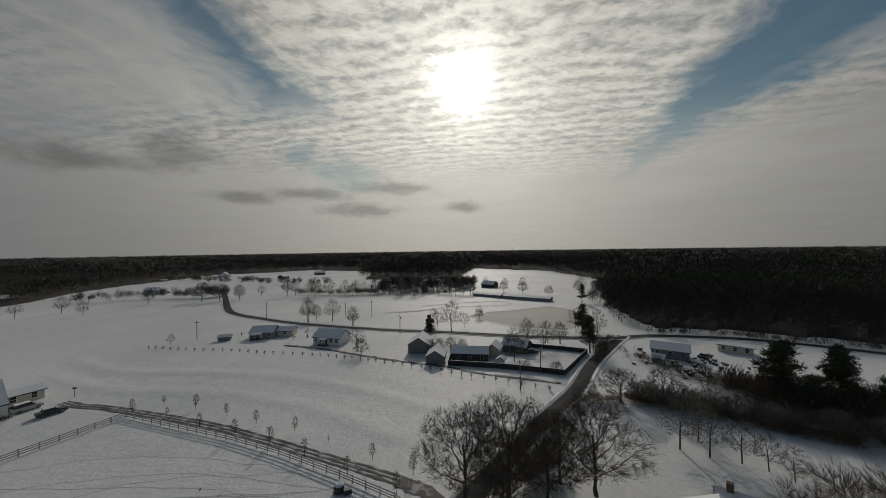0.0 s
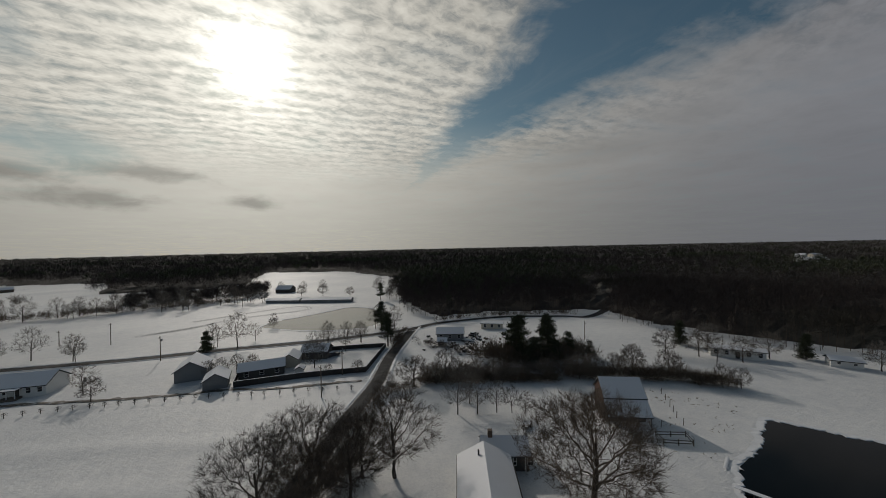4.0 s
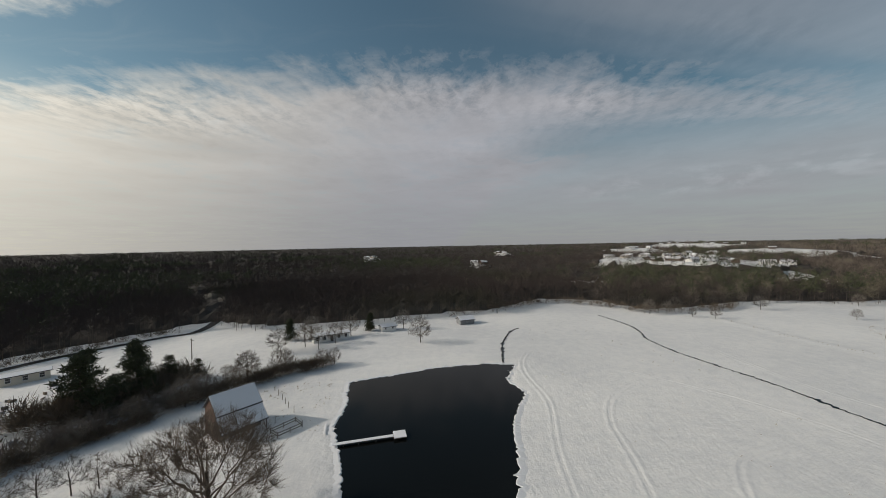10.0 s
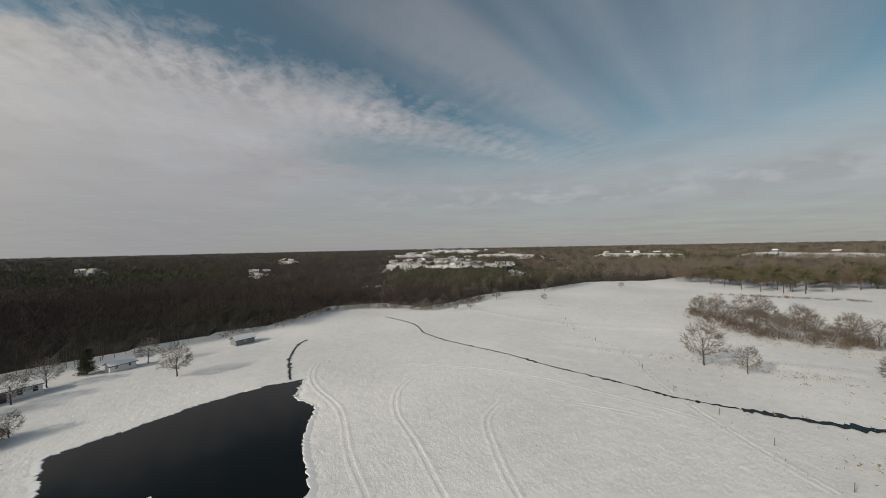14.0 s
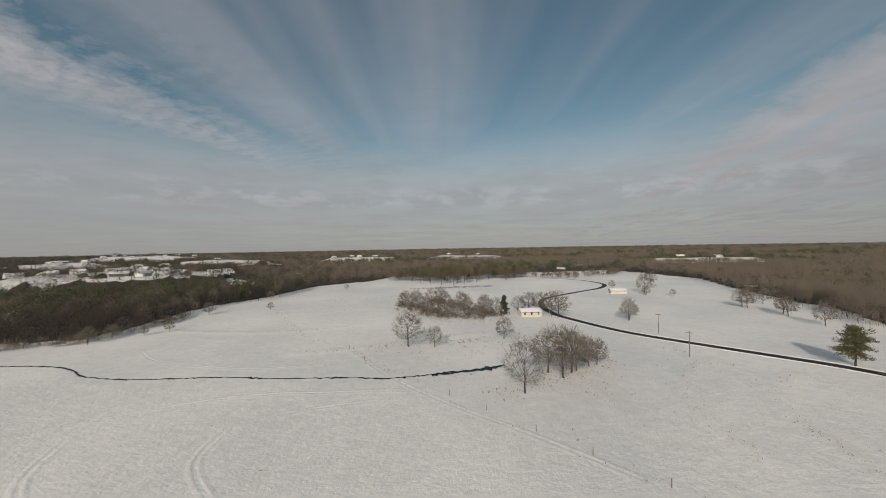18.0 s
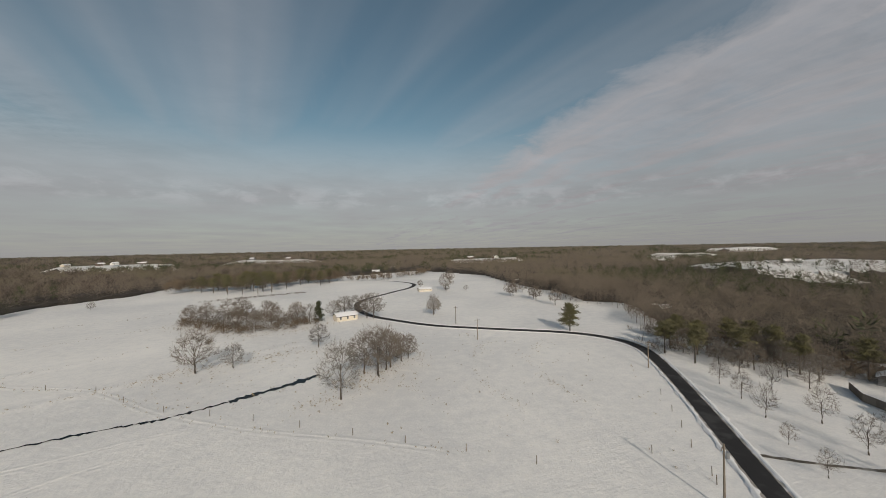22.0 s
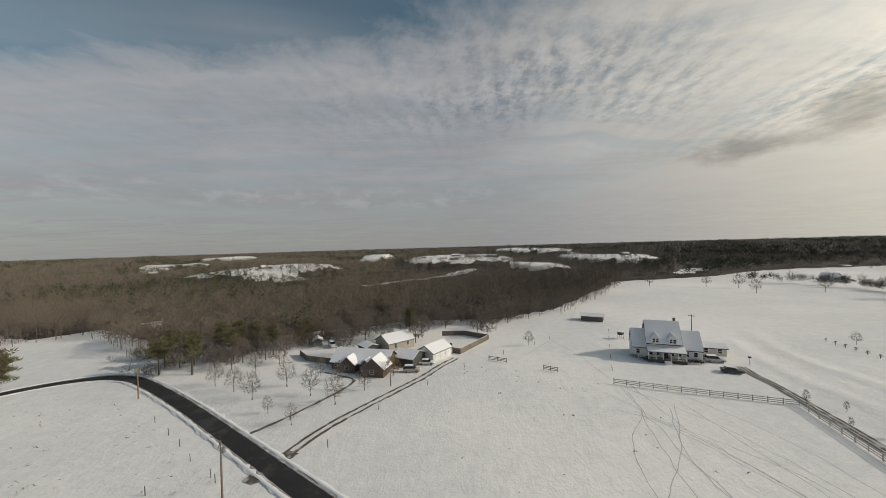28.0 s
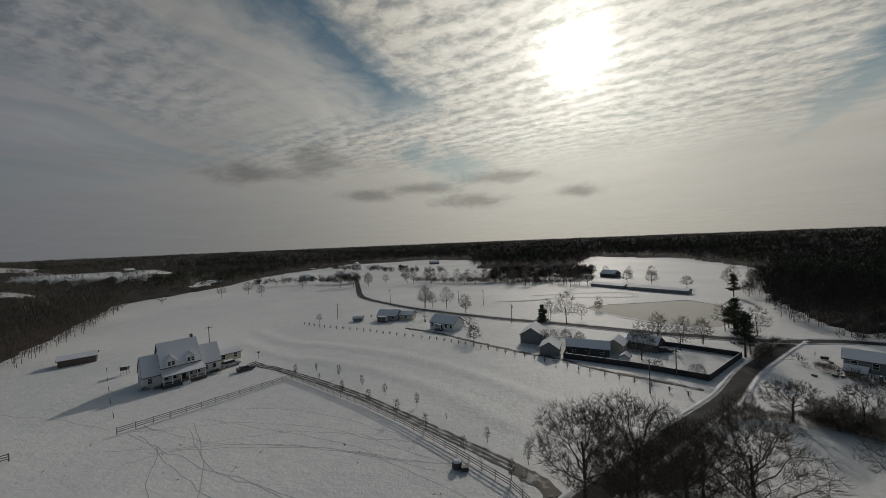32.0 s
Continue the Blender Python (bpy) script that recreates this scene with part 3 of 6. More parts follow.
tag(ribbon("field_edge_bank", [(-58, 125), (-43, 120), (-28, 112), (-11, 104), (1, 99.5), (9, 94), (29, 86)], 1.3, MUD, 0.03, 0.12, 0.25, 1.4, seed=60), "bare earth bank along the lower garden edge", "earth bank", kind="structure")

# ---- water ----


def water_mat(name, colour, rough):
    ma = bpy.data.materials.new(name)
    ma.use_nodes = True
    w = Net(ma.node_tree)
    b = ma.node_tree.nodes["Principled BSDF"]
    pos = w.node("ShaderNodeTexCoord").outputs["Object"]
    n = w.noise(pos, 0.5, 3.0)
    w.put(b.inputs["Base Color"], w.mix(w.noise(pos, 0.05, 3.0), tuple(c * 0.7 for c in colour) + (1,), tuple(colour) + (1,)))
    b.inputs["Roughness"].default_value = rough
    b.inputs["IOR"].default_value = 1.33
    b.inputs["Specular IOR Level"].default_value = 0.2 if rough > 0.06 else 0.5
    bp = w.node("ShaderNodeBump")
    bp.inputs["Strength"].default_value = 0.05
    bp.inputs["Distance"].default_value = 0.05
    w.put(bp.inputs["Height"], n)
    w.put(b.inputs["Normal"], bp.outputs[0])
    return ma


WATER = water_mat("pond_water", (0.008, 0.009, 0.009), 0.08)
ICE = water_mat("pond_ice", (0.17, 0.155, 0.12), 0.03)
ICE.node_tree.nodes["Principled BSDF"].inputs["IOR"].default_value = 1.6


def pond(name, outline, material, label, seed, ragged):
    rng = np.random.default_rng(seed)
    line = curve_points(outline + outline[:1], 0.55)[:-1]
    line = line + rng.normal(0, ragged, line.shape)
    bm = bmesh.new()
    bm.faces.new([bm.verts.new((x, y, -0.06)) for x, y in line])
    bmesh.ops.triangulate(bm, faces=bm.faces)
    bmesh.ops.recalc_face_normals(bm, faces=bm.faces)
    for f in bm.faces:
        if f.normal.z < 0:
            f.normal_flip()
    ob = tagged(part(name, bm, material, None), label, "pond", kind="structure")
    # snow rim that overhangs the water
    c = line.mean(0)
    verts, faces = [], []
    n = len(line)
    for i, p in enumerate(line):
        d = line[(i + 1) % n] - line[i - 1]
        nn = np.array([d[1], -d[0]]) / (np.linalg.norm(d) + 1e-9)
        if np.dot(nn, p - c) < 0:
            nn = -nn
        for w, z in ((-0.1, -0.09), (0.03, 0.02 + rng.uniform(0, 0.05)), (0.25, 0.03 + rng.uniform(0, 0.04)), (1.2, -0.05)):
            verts.append((*(p + nn * w), z))
    for i in range(n):
        a, b = 4 * i, 4 * ((i + 1) % n)
        faces += [(a + k, a + k + 1, b + k + 1, b + k) for k in range(3)]
    rim = piece(name + "_bank", mesh_of("bank", verts, faces), BANK)
    tagged(rim, "ragged snow rim of the pond bank", "bank", kind="structure")
    return ob


pond("pond", POND, WATER, "dark open water of the farm pond", 3, 0.22)
pond("far_pond", POND_FAR, ICE, "pale reflecting ice of the far pond", 6, 0.25)
tag(ribbon("brook", BROOK, 0.7, WATER, 0.035, 0.0, 0.3, 0.6, seed=70, vary=0.4), "thin dark brook that feeds the pond", "brook", kind="structure")
tag(ribbon("creek", CREEK, 0.45, WATER, 0.035, 0.0, 0.34, 0.6, seed=71, vary=0.6), "narrow dark creek winding through the snow", "creek", kind="structure")
tag(ribbon("creek_pool", [(22, -88.6), (18, -90.5), (13, -92.8), (9, -95), (3, -99)], 1.7, WATER, 0.045, 0.0, 0.4, 0.6, seed=72, vary=0.35), "wider dark pool of the creek", "creek", kind="structure")

# ---- woods ----


def tufts(pos, height, width, blades, rng, low=0.25, length=0.2, thin=0.16, rise=0.35):
    """Rounded bare crowns: thin twigs that point outwards, or upwards with a high rise, from all over an uneven shell round each stem."""
    n = len(pos)
    b = np.repeat(pos, blades, axis=0)
    h, w = np.repeat(height, blades), np.repeat(width, blades)
    m = n * blades
    v = rng.normal(0, 1, (m, 3))
    v[:, 2] = v[:, 2] * 0.9 + 0.25
    v /= np.linalg.norm(v, axis=1)[:, None] + 1e-9
    shell = rng.uniform(0.35, 0.95, m) * np.repeat(rng.uniform(0.8, 1.1, n), blades)
    half = (1 - low) * h * 0.5
    mid = b.copy()
    mid[:, 2] += low * h + half
    foot = mid + v * (np.stack([w * 0.5, w * 0.5, half], 1) * shell[:, None])
    size = length * np.minimum(w, h) * rng.uniform(0.6, 1.4, m)
    way = v + rng.normal(0, 0.55, (m, 3)) + np.array([0, 0, rise])
    way /= np.linalg.norm(way, axis=1)[:, None] + 1e-9
    tip = foot + way * size[:, None]
    tip[:, 2] = np.maximum(tip[:, 2], b[:, 2] + 0.05)
    # blades face north-south on purpose: tufts read sunlit southward, dark towards the sun
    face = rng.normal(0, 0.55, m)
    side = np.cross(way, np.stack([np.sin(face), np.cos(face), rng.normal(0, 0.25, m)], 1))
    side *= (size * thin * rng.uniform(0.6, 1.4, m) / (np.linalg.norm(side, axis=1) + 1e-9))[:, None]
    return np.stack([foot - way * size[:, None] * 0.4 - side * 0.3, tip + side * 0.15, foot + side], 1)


def open_ground(x, y):
    """Small irregular snowy openings in the woods, most of them south and west."""
    n = np.sin(x * 0.031 + 1.3 * np.sin(y * 0.021)) + np.sin(y * 0.043 + 1.7 * np.sin(x * 0.017) + 2) + 0.6 * np.sin(x * 0.083 + y * 0.071)
    r = np.hypot(x, y)
    gate = np.where((x < -100) & (y < 300), np.where(r < 330, 1.9, 1.6), np.where(y < -60, 1.7, 2.15))
    return (n > gate) & (r < 1500) & (line_gap(CLEAR + CLEAR[:1], x, y) > 20)


def build_woods():
    rng = np.random.default_rng(11)
    places = []
    r = 120.0
    while r < 4300:
        s = max(5.0, 0.018 * r)
        k = int(2 * np.pi * r / s)
        a = np.arange(k) * 2 * np.pi / k + rng.uniform(-0.5, 0.5, k) * (s / r) + rng.uniform(0, 6)
        rr = r + rng.uniform(-0.5, 0.5, k) * s
        places.append(np.stack([rr * np.sin(a), rr * np.cos(a), np.full(k, s)], 1))
        r += s * 0.95
    p = np.concatenate(places)
    keep = ~inside(CLEAR, p[:, 0], p[:, 1])
    for cx, cy, ax, ay, _ in GLADES:
        wob = 0.9 + 0.4 * np.sin(p[:, 0] * 0.05 + cx) * np.cos(p[:, 1] * 0.06) + 0.15 * np.sin(p[:, 0] * 0.17)
        keep &= (((p[:, 0] - cx) / ax) ** 2 + ((p[:, 1] - cy) / ay) ** 2 > wob) | (rng.uniform(0, 1, len(p)) < (0.03 if cx < -200 else 0.24))
    keep &= line_gap(CROSS_ROAD, p[:, 0], p[:, 1]) > 5
    keep &= ~open_ground(p[:, 0], p[:, 1])
    p = p[keep]
    d = np.hypot(p[:, 0], p[:, 1])
    edge = line_gap(CLEAR + CLEAR[:1], p[:, 0], p[:, 1])
    size = np.clip(p[:, 2], 6.0, 60) * rng.uniform(0.8, 1.3, len(p))
    height = rng.uniform(9, 14.5, len(p)) + np.clip(d - 800, 0, 3000) * 0.002
    low = (edge < 3) | ((p[:, 0] < -105) & (p[:, 1] > -160) & (p[:, 1] < 70) & (d < 420))
    height = np.where(low, height * rng.uniform(0.55, 1.05, len(p)), height)
    pos = np.stack([p[:, 0], p[:, 1], hill(p[:, 0], p[:, 1]) * 0.9], 1)
    near = d < 310
    green = (np.sin(p[:, 0] * 0.011 + 2) * np.sin(p[:, 1] * 0.013 + 1) + rng.uniform(-0.75, 0.75, len(p)) + np.where((p[:, 0] < -100) & (p[:, 1] < 150), 0.12, 0.0) + np.where((p[:, 0] > 90) & (p[:, 1] > -30) & (d < 900), 0.4, 0.0)) > 0.85
    scrub = low & (edge > 3)
    mid = ~near & (d < 900)
    # darker colour paints backlit shade north and east, mingling with brown woods southwards
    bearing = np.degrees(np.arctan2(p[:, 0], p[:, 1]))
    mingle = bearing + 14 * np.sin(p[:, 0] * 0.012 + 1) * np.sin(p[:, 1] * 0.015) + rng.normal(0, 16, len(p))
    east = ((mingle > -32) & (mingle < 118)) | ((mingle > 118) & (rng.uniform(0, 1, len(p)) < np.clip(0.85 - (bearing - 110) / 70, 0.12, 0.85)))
    for name, side, ma, label in (("bare_woodland", ~east, WOODS, "leafless brown winter woodland reaching to the horizon"), ("dark_woodland", east, BACKLIT_WOODS, "leafless forest north and east, painted dark with backlit shade")):
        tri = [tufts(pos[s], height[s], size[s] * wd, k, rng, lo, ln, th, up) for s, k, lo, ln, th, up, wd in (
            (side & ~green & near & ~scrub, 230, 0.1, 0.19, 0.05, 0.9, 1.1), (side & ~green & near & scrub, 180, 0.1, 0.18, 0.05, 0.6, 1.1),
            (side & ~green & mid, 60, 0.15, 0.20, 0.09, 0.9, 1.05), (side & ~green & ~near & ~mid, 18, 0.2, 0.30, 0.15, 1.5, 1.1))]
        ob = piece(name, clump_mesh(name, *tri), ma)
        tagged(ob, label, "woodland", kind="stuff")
    k = green & (edge > 6)
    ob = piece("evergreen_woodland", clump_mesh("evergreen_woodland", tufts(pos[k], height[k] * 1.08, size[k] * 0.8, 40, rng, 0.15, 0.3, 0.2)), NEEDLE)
    tagged(ob, "scattered dark pines among the bare woods", "woodland", kind="stuff")
    # slim trunks at the edge of the woods
    k = near & (edge < 16)
    foot = np.repeat(pos[k], 2, axis=0) + np.concatenate([rng.uniform(-2.0, 2.0, (2 * k.sum(), 2)), np.zeros((2 * k.sum(), 1))], 1)
    top = foot + np.stack([rng.uniform(-0.5, 0.5, len(foot)), rng.uniform(-0.5, 0.5, len(foot)), np.repeat(height[k], 2) * 0.75], 1)
    tri = []
    for a in (0.0, 2.1, 4.2):
        o, o2 = np.array([math.cos(a), math.sin(a), 0]) * 0.085, np.array([math.cos(a + 2.1), math.sin(a + 2.1), 0]) * 0.085
        tri.append(np.stack([foot + o, foot + o2, top], 1))
    ob = piece("woodland_trunks", tri_mesh("woodland_trunks", np.concatenate(tri)), TWIG)
    tagged(ob, "slim pale trunks along the edge of the woods", "tree trunks", kind="stuff")
    # one uneven dark sheet, added to hide snow and imitate shade between the stems
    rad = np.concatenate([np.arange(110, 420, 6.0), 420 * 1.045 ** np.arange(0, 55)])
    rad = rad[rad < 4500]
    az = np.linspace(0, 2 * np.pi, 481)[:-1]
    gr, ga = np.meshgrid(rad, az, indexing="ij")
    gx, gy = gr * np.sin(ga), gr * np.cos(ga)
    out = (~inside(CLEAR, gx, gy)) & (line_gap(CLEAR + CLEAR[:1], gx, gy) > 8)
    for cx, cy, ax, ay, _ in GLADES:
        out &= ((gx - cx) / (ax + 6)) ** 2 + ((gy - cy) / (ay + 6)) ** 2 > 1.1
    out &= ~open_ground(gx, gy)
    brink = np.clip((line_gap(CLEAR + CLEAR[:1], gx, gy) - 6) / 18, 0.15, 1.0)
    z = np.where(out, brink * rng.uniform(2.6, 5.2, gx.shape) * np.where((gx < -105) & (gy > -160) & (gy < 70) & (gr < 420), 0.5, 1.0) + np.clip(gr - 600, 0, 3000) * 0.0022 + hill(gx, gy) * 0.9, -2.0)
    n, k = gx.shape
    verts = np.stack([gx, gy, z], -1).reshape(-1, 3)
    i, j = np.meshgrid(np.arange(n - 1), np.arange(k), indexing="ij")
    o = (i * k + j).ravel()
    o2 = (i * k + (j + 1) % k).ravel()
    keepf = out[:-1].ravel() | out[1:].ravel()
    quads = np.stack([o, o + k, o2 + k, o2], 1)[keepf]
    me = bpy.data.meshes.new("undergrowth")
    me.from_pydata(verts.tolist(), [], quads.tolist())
    tagged(piece("undergrowth", me, UNDER), "dark sheet added under the crowns as the shaded depth of the woods", "undergrowth", kind="stuff")


build_woods()

# ---- single trees ----


def grow(seed, height, limbs=8, trunk=0.3, start=0.2, least=0.016, wide=0.9, boughs=70, twigs=450, sprigs=3200):
    """A bare tree: limbs fan out from the trunk into a rounded crown, boughs and twigs fill it, each growing from the nearest older wood."""
    rng = np.random.default_rng(seed)
    a, low = wide * height / 2, start * height
    cz = low + (height - low) * 0.42

    def crown_points(n, inner):
        v = rng.normal(0, 1, (n, 3))
        v[:, 2] += 0.35
        v /= np.linalg.norm(v, axis=1)[:, None]
        v *= rng.uniform(inner ** 2, 1, (n, 1)) ** 0.5
        lumpy = 1 + 0.13 * np.sin(3 * np.arctan2(v[:, 1], v[:, 0]) + seed) + rng.normal(0, 0.05, n)
        return np.stack([v[:, 0] * a * lumpy, v[:, 1] * a * lumpy, cz + v[:, 2] * np.where(v[:, 2] > 0, height - cz, (cz - low) * 0.75) * (0.5 + 0.5 * lumpy)], 1)

    trunk_v, trunk_f, crown_v, crown_f = [], [], [], []

    def tube(vs, fs, pts, radii, n):
        o = len(vs)
        for i, (p, r) in enumerate(zip(pts, radii)):
            d = Vector(pts[min(i + 1, len(pts) - 1)] - pts[max(i - 1, 0)])
            q = d.to_track_quat("Z", "Y")
            for k in range(n):
                t = 2 * math.pi * k / n
                vs.append(Vector(p) + q @ Vector((r * math.cos(t), r * math.sin(t), 0)))
            if i:
                e = o + n * i
                fs.extend((e - n + k, e - n + (k + 1) % n, e + (k + 1) % n, e + k) for k in range(n))

    stem = np.stack([np.cumsum(rng.uniform(-0.012, 0.012, 8) * height), np.cumsum(rng.uniform(-0.012, 0.012, 8) * height), np.linspace(-0.15, cz + 0.12 * height, 8)], 1)
    stem[0, :2] = 0
    tube(trunk_v, trunk_f, stem, trunk * np.linspace(1, 0.4, 8), 8)
    nodes, path, size = list(stem[3:]), list(stem[3:, 2]), [trunk * 0.6] * 5

    def branch(p0, p1, r0, r1, steps, bow, n, base):
        u = np.linspace(0, 1, steps + 1)[:, None]
        gap = np.linalg.norm(p1 - p0)
        flat = (p1 - p0) * np.array([1, 1, 0.4])
        pts = p0 + (p1 - p0) * u + (flat * 0.5 - np.array([0, 0, gap * 0.18])) * bow * u * (1 - u) + rng.normal(0, 0.03 * gap, (steps + 1, 3)) * u * (1 - u) * 3
        tube(crown_v, crown_f, pts, np.linspace(r0, r1, steps + 1), n)
        for i in range(1, steps + 1):
            nodes.append(pts[i])
            path.append(base + gap * i / steps)
            size.append(r0 + (r1 - r0) * i / steps)

    for i in range(limbs):
        f = (i + 0.5) / limbs
        t = 2.4 * i + rng.uniform(-0.4, 0.4)
        p0 = stem[2] + (stem[6] - stem[2]) * f
        out = a * (0.78 - 0.5 * f) * rng.uniform(0.8, 1.15)
        p1 = np.array([out * math.cos(t), out * math.sin(t), p0[2] + (height - p0[2]) * (0.35 + 0.4 * f) * rng.uniform(0.85, 1.15)])
        branch(p0, p1, trunk * rng.uniform(0.26, 0.36), trunk * 0.1, 6, 0.5, 5, p0[2])
    for p1 in crown_points(boughs, 0.5):
        nd = np.array(nodes)
        cost = np.linalg.norm(nd - p1, axis=1) + 0.3 * np.array(path) + np.where(nd[:, 2] > p1[2] + 0.02 * height, 0.25 * height, 0)
        j = int(np.argmin(cost))
        branch(nodes[j], p1, max(least * 1.6, size[j] * 0.5), least * 1.2, 4, 0.25, 3, path[j])
    nd, pl = np.array(nodes), np.array(path)
    tips = crown_points(twigs, 0.6)
    cost = np.linalg.norm(nd[None] - tips[:, None], axis=2) + 0.15 * pl[None]
    root = nd[np.argmin(cost, axis=1)]

    def blades(p, q, half):
        side = np.cross(q - p, rng.normal(0, 1, p.shape))
        side *= half / (np.linalg.norm(side, axis=1)[:, None] + 1e-9)
        o = len(crown_v)
        tri = np.stack([p + side, p - side, q], 1).reshape(-1, 3)
        crown_v.extend(tri)
        crown_f.extend((o + 3 * k, o + 3 * k + 1, o + 3 * k + 2) for k in range(len(p)))

    blades(root, tips, least * 1.25)
    k = rng.integers(0, twigs, sprigs)
    u = rng.uniform(0.15, 1.0, (sprigs, 1))
    p = root[k] + (tips[k] - root[k]) * u
    way = tips[k] - root[k]
    way /= np.linalg.norm(way, axis=1)[:, None] + 1e-9
    out = p - np.array([0, 0, low + 0.1 * height])
    out /= np.linalg.norm(out, axis=1)[:, None] + 1e-9
    way = way * 0.8 + out * 0.8 + np.array([0, 0, 0.15]) + rng.normal(0, 0.34, p.shape)
    way /= np.linalg.norm(way, axis=1)[:, None]
    blades(p, p + way * height * rng.uniform(0.035, 0.11, (sprigs, 1)), least * 0.62)
    return trunk_v, trunk_f, crown_v, crown_f


def bare_tree(name, label, seed, height, x, y, material=None, group="", category="tree", **kw):
    tv, tf, cv, cf = grow(seed, height, **kw)
    t = thing(name, pose(x, y, 0), label, category, group)
    piece("trunk", mesh_of("trunk", tv, tf), BARK, t)
    piece("crown", mesh_of("crown", cv, cf), material or TWIG, t)
    return t


def again(ob, x, y, turn, scale=1.0, label=""):
    c = copy_thing(ob, pose(x, y, 0, 0, 0, turn))
    c.scale = (scale, scale, scale)
    if label:
        tagged(c, label)
    return c


def conifer(name, label, seed, height, width, x, y, bare=0.3, dense=14, group="", loose=0.6, needles=None):
    """A pine or cedar: a trunk and tiers of needle clumps."""
    rng = np.random.default_rng(seed)
    t = thing(name, pose(x, y, 0), label, "tree", group)
    bm = bmesh.new()
    rod(bm, (0, 0, -0.1), (0, 0, height * 0.95), height * 0.018 + 0.06, 0.03, 7)
    places = []
    for i in range(int(height * dense / 5)):
        f = rng.uniform(bare, 0.98)
        reach = width / 2 * (1 - f) ** loose / (1 - bare) ** loose * rng.uniform(0.45, 1.15)
        a = rng.uniform(0, 6.28)
        tip = (reach * math.cos(a), reach * math.sin(a), height * f + reach * 0.12)
        rod(bm, (0, 0, height * f - reach * 0.15), tip, 0.035, 0.012, 3)
        for u in (0.4, 0.7, 1.0):
            places.append((tip[0] * u, tip[1] * u, tip[2] - 0.35 + rng.uniform(-0.2, 0.2)))
    part("trunk", bm, BARK, t)
    pos = np.array(places)
    s = width * rng.uniform(0.14, 0.26, len(pos))
    tri = tufts(pos, s * 0.8, s * 1.5, 24, rng, 0.0, 0.5, 0.2)
    piece("crown", clump_mesh("crown", tri), needles or NEEDLE, t)
    return t


def brush(name, label, line, width, height, seed, count, material=None, category="bushes", kind="stuff"):
    """A tangled strip of leafless brush along a line."""
    rng = np.random.default_rng(seed)
    pts = curve_points(line, 1.0)
    i = rng.integers(0, len(pts), count)
    xy = pts[i] + rng.normal(0, width / 3, (count, 2))
    pos = np.concatenate([xy, np.zeros((count, 1))], 1)
    h = rng.uniform(0.45, 1.0, count) * height
    tall = height > 6
    tri = tufts(pos, h, np.full(count, 1.9) * h ** 0.5, 90 if tall else 56, rng, 0.12 if tall else 0.0, 0.4, 0.05, 0.9)
    ob = piece(name, clump_mesh(name, tri), material or BRUSH)
    return tagged(ob, label, category, kind=kind)

OAK = dict(limbs=11, trunk=0.32, start=0.16, least=0.017, wide=1.02, boughs=160, twigs=1700, sprigs=12500)
# big bare oaks by the road junction
oak = bare_tree("oak_tree", "tall leafless oak with a wide dark crown beside the road", 3, 13.0, 20.5, 47, group="roadside oaks", **OAK)
for x, y, turn, s in ((2.5, 46, 70, 0.98), (8.4, 47.2, 150, 1.05), (13.5, 45.5, 20, 0.92), (7, 42.5, 240, 0.85), (16.5, 49.5, 300, 0.8)):
    again(oak, x, y, turn, s)
bare_tree("oak_tree", "large leafless oak with spreading limbs beside the farmhouse", 8, 14.5, 39, 27, limbs=13, trunk=0.45, start=0.1, least=0.019, wide=1.25, boughs=230, twigs=2800, sprigs=32000)
small = bare_tree("orchard_tree", "small bare orchard tree standing in snow", 21, 6.5, -88, -57, FIELD_TWIG, "orchard trees", limbs=8, trunk=0.10, start=0.1, least=0.016, wide=0.68, boughs=45, twigs=260, sprigs=1500)
for i, (x, y, h) in enumerate([(-84, -50, 6.2), (-79, -43, 6.8), (-96, -51, 6.5), (-72, -36, 3.8), (-86, -38, 7.3), (-67, -29, 4.4), (-80, -30, 6.8), (-93, -32, 4.9), (-75, -23, 7.1), (-89, -26, 5.0), (-82, -18, 5.5)]):
    again(small, x, y, 47 * i, h / 6.5)
sapling = bare_tree("drive_tree", "young bare tree planted along the farm drive", 31, 3.2, -67, 73.5, TWIG, "trees along the farm drive", limbs=7, trunk=0.05, start=0.12, least=0.014, wide=0.42, boughs=30, twigs=160, sprigs=700)
for i, (x, y, h) in enumerate([(-63.5, 77.5, 2.2), (-58, 71.5, 2.2), (-54.5, 75, 3.4), (-48, 67, 3.0), (-45.5, 71.5, 2.8), (-39, 63.5, 3.5), (-37.5, 68, 3.0), (-31, 60.5, 3.6), (-28.5, 65, 3.0), (-23.5, 57, 3.2), (-21, 61.5, 1.2), (-15, 52, 3.2), (-12, 56, 2.8), (-7, 48, 3.2), (-5, 52, 3.3)]):
    again(sapling, x, y, 63 * i, h / 3.2)
field = bare_tree("field_tree", "leafless tree with a rounded crown in the open snowy field", 41, 9.4, 119, 6, FIELD_TWIG, "field trees", limbs=9, trunk=0.2, start=0.07, least=0.023, wide=0.9, boughs=75, twigs=560, sprigs=4600)
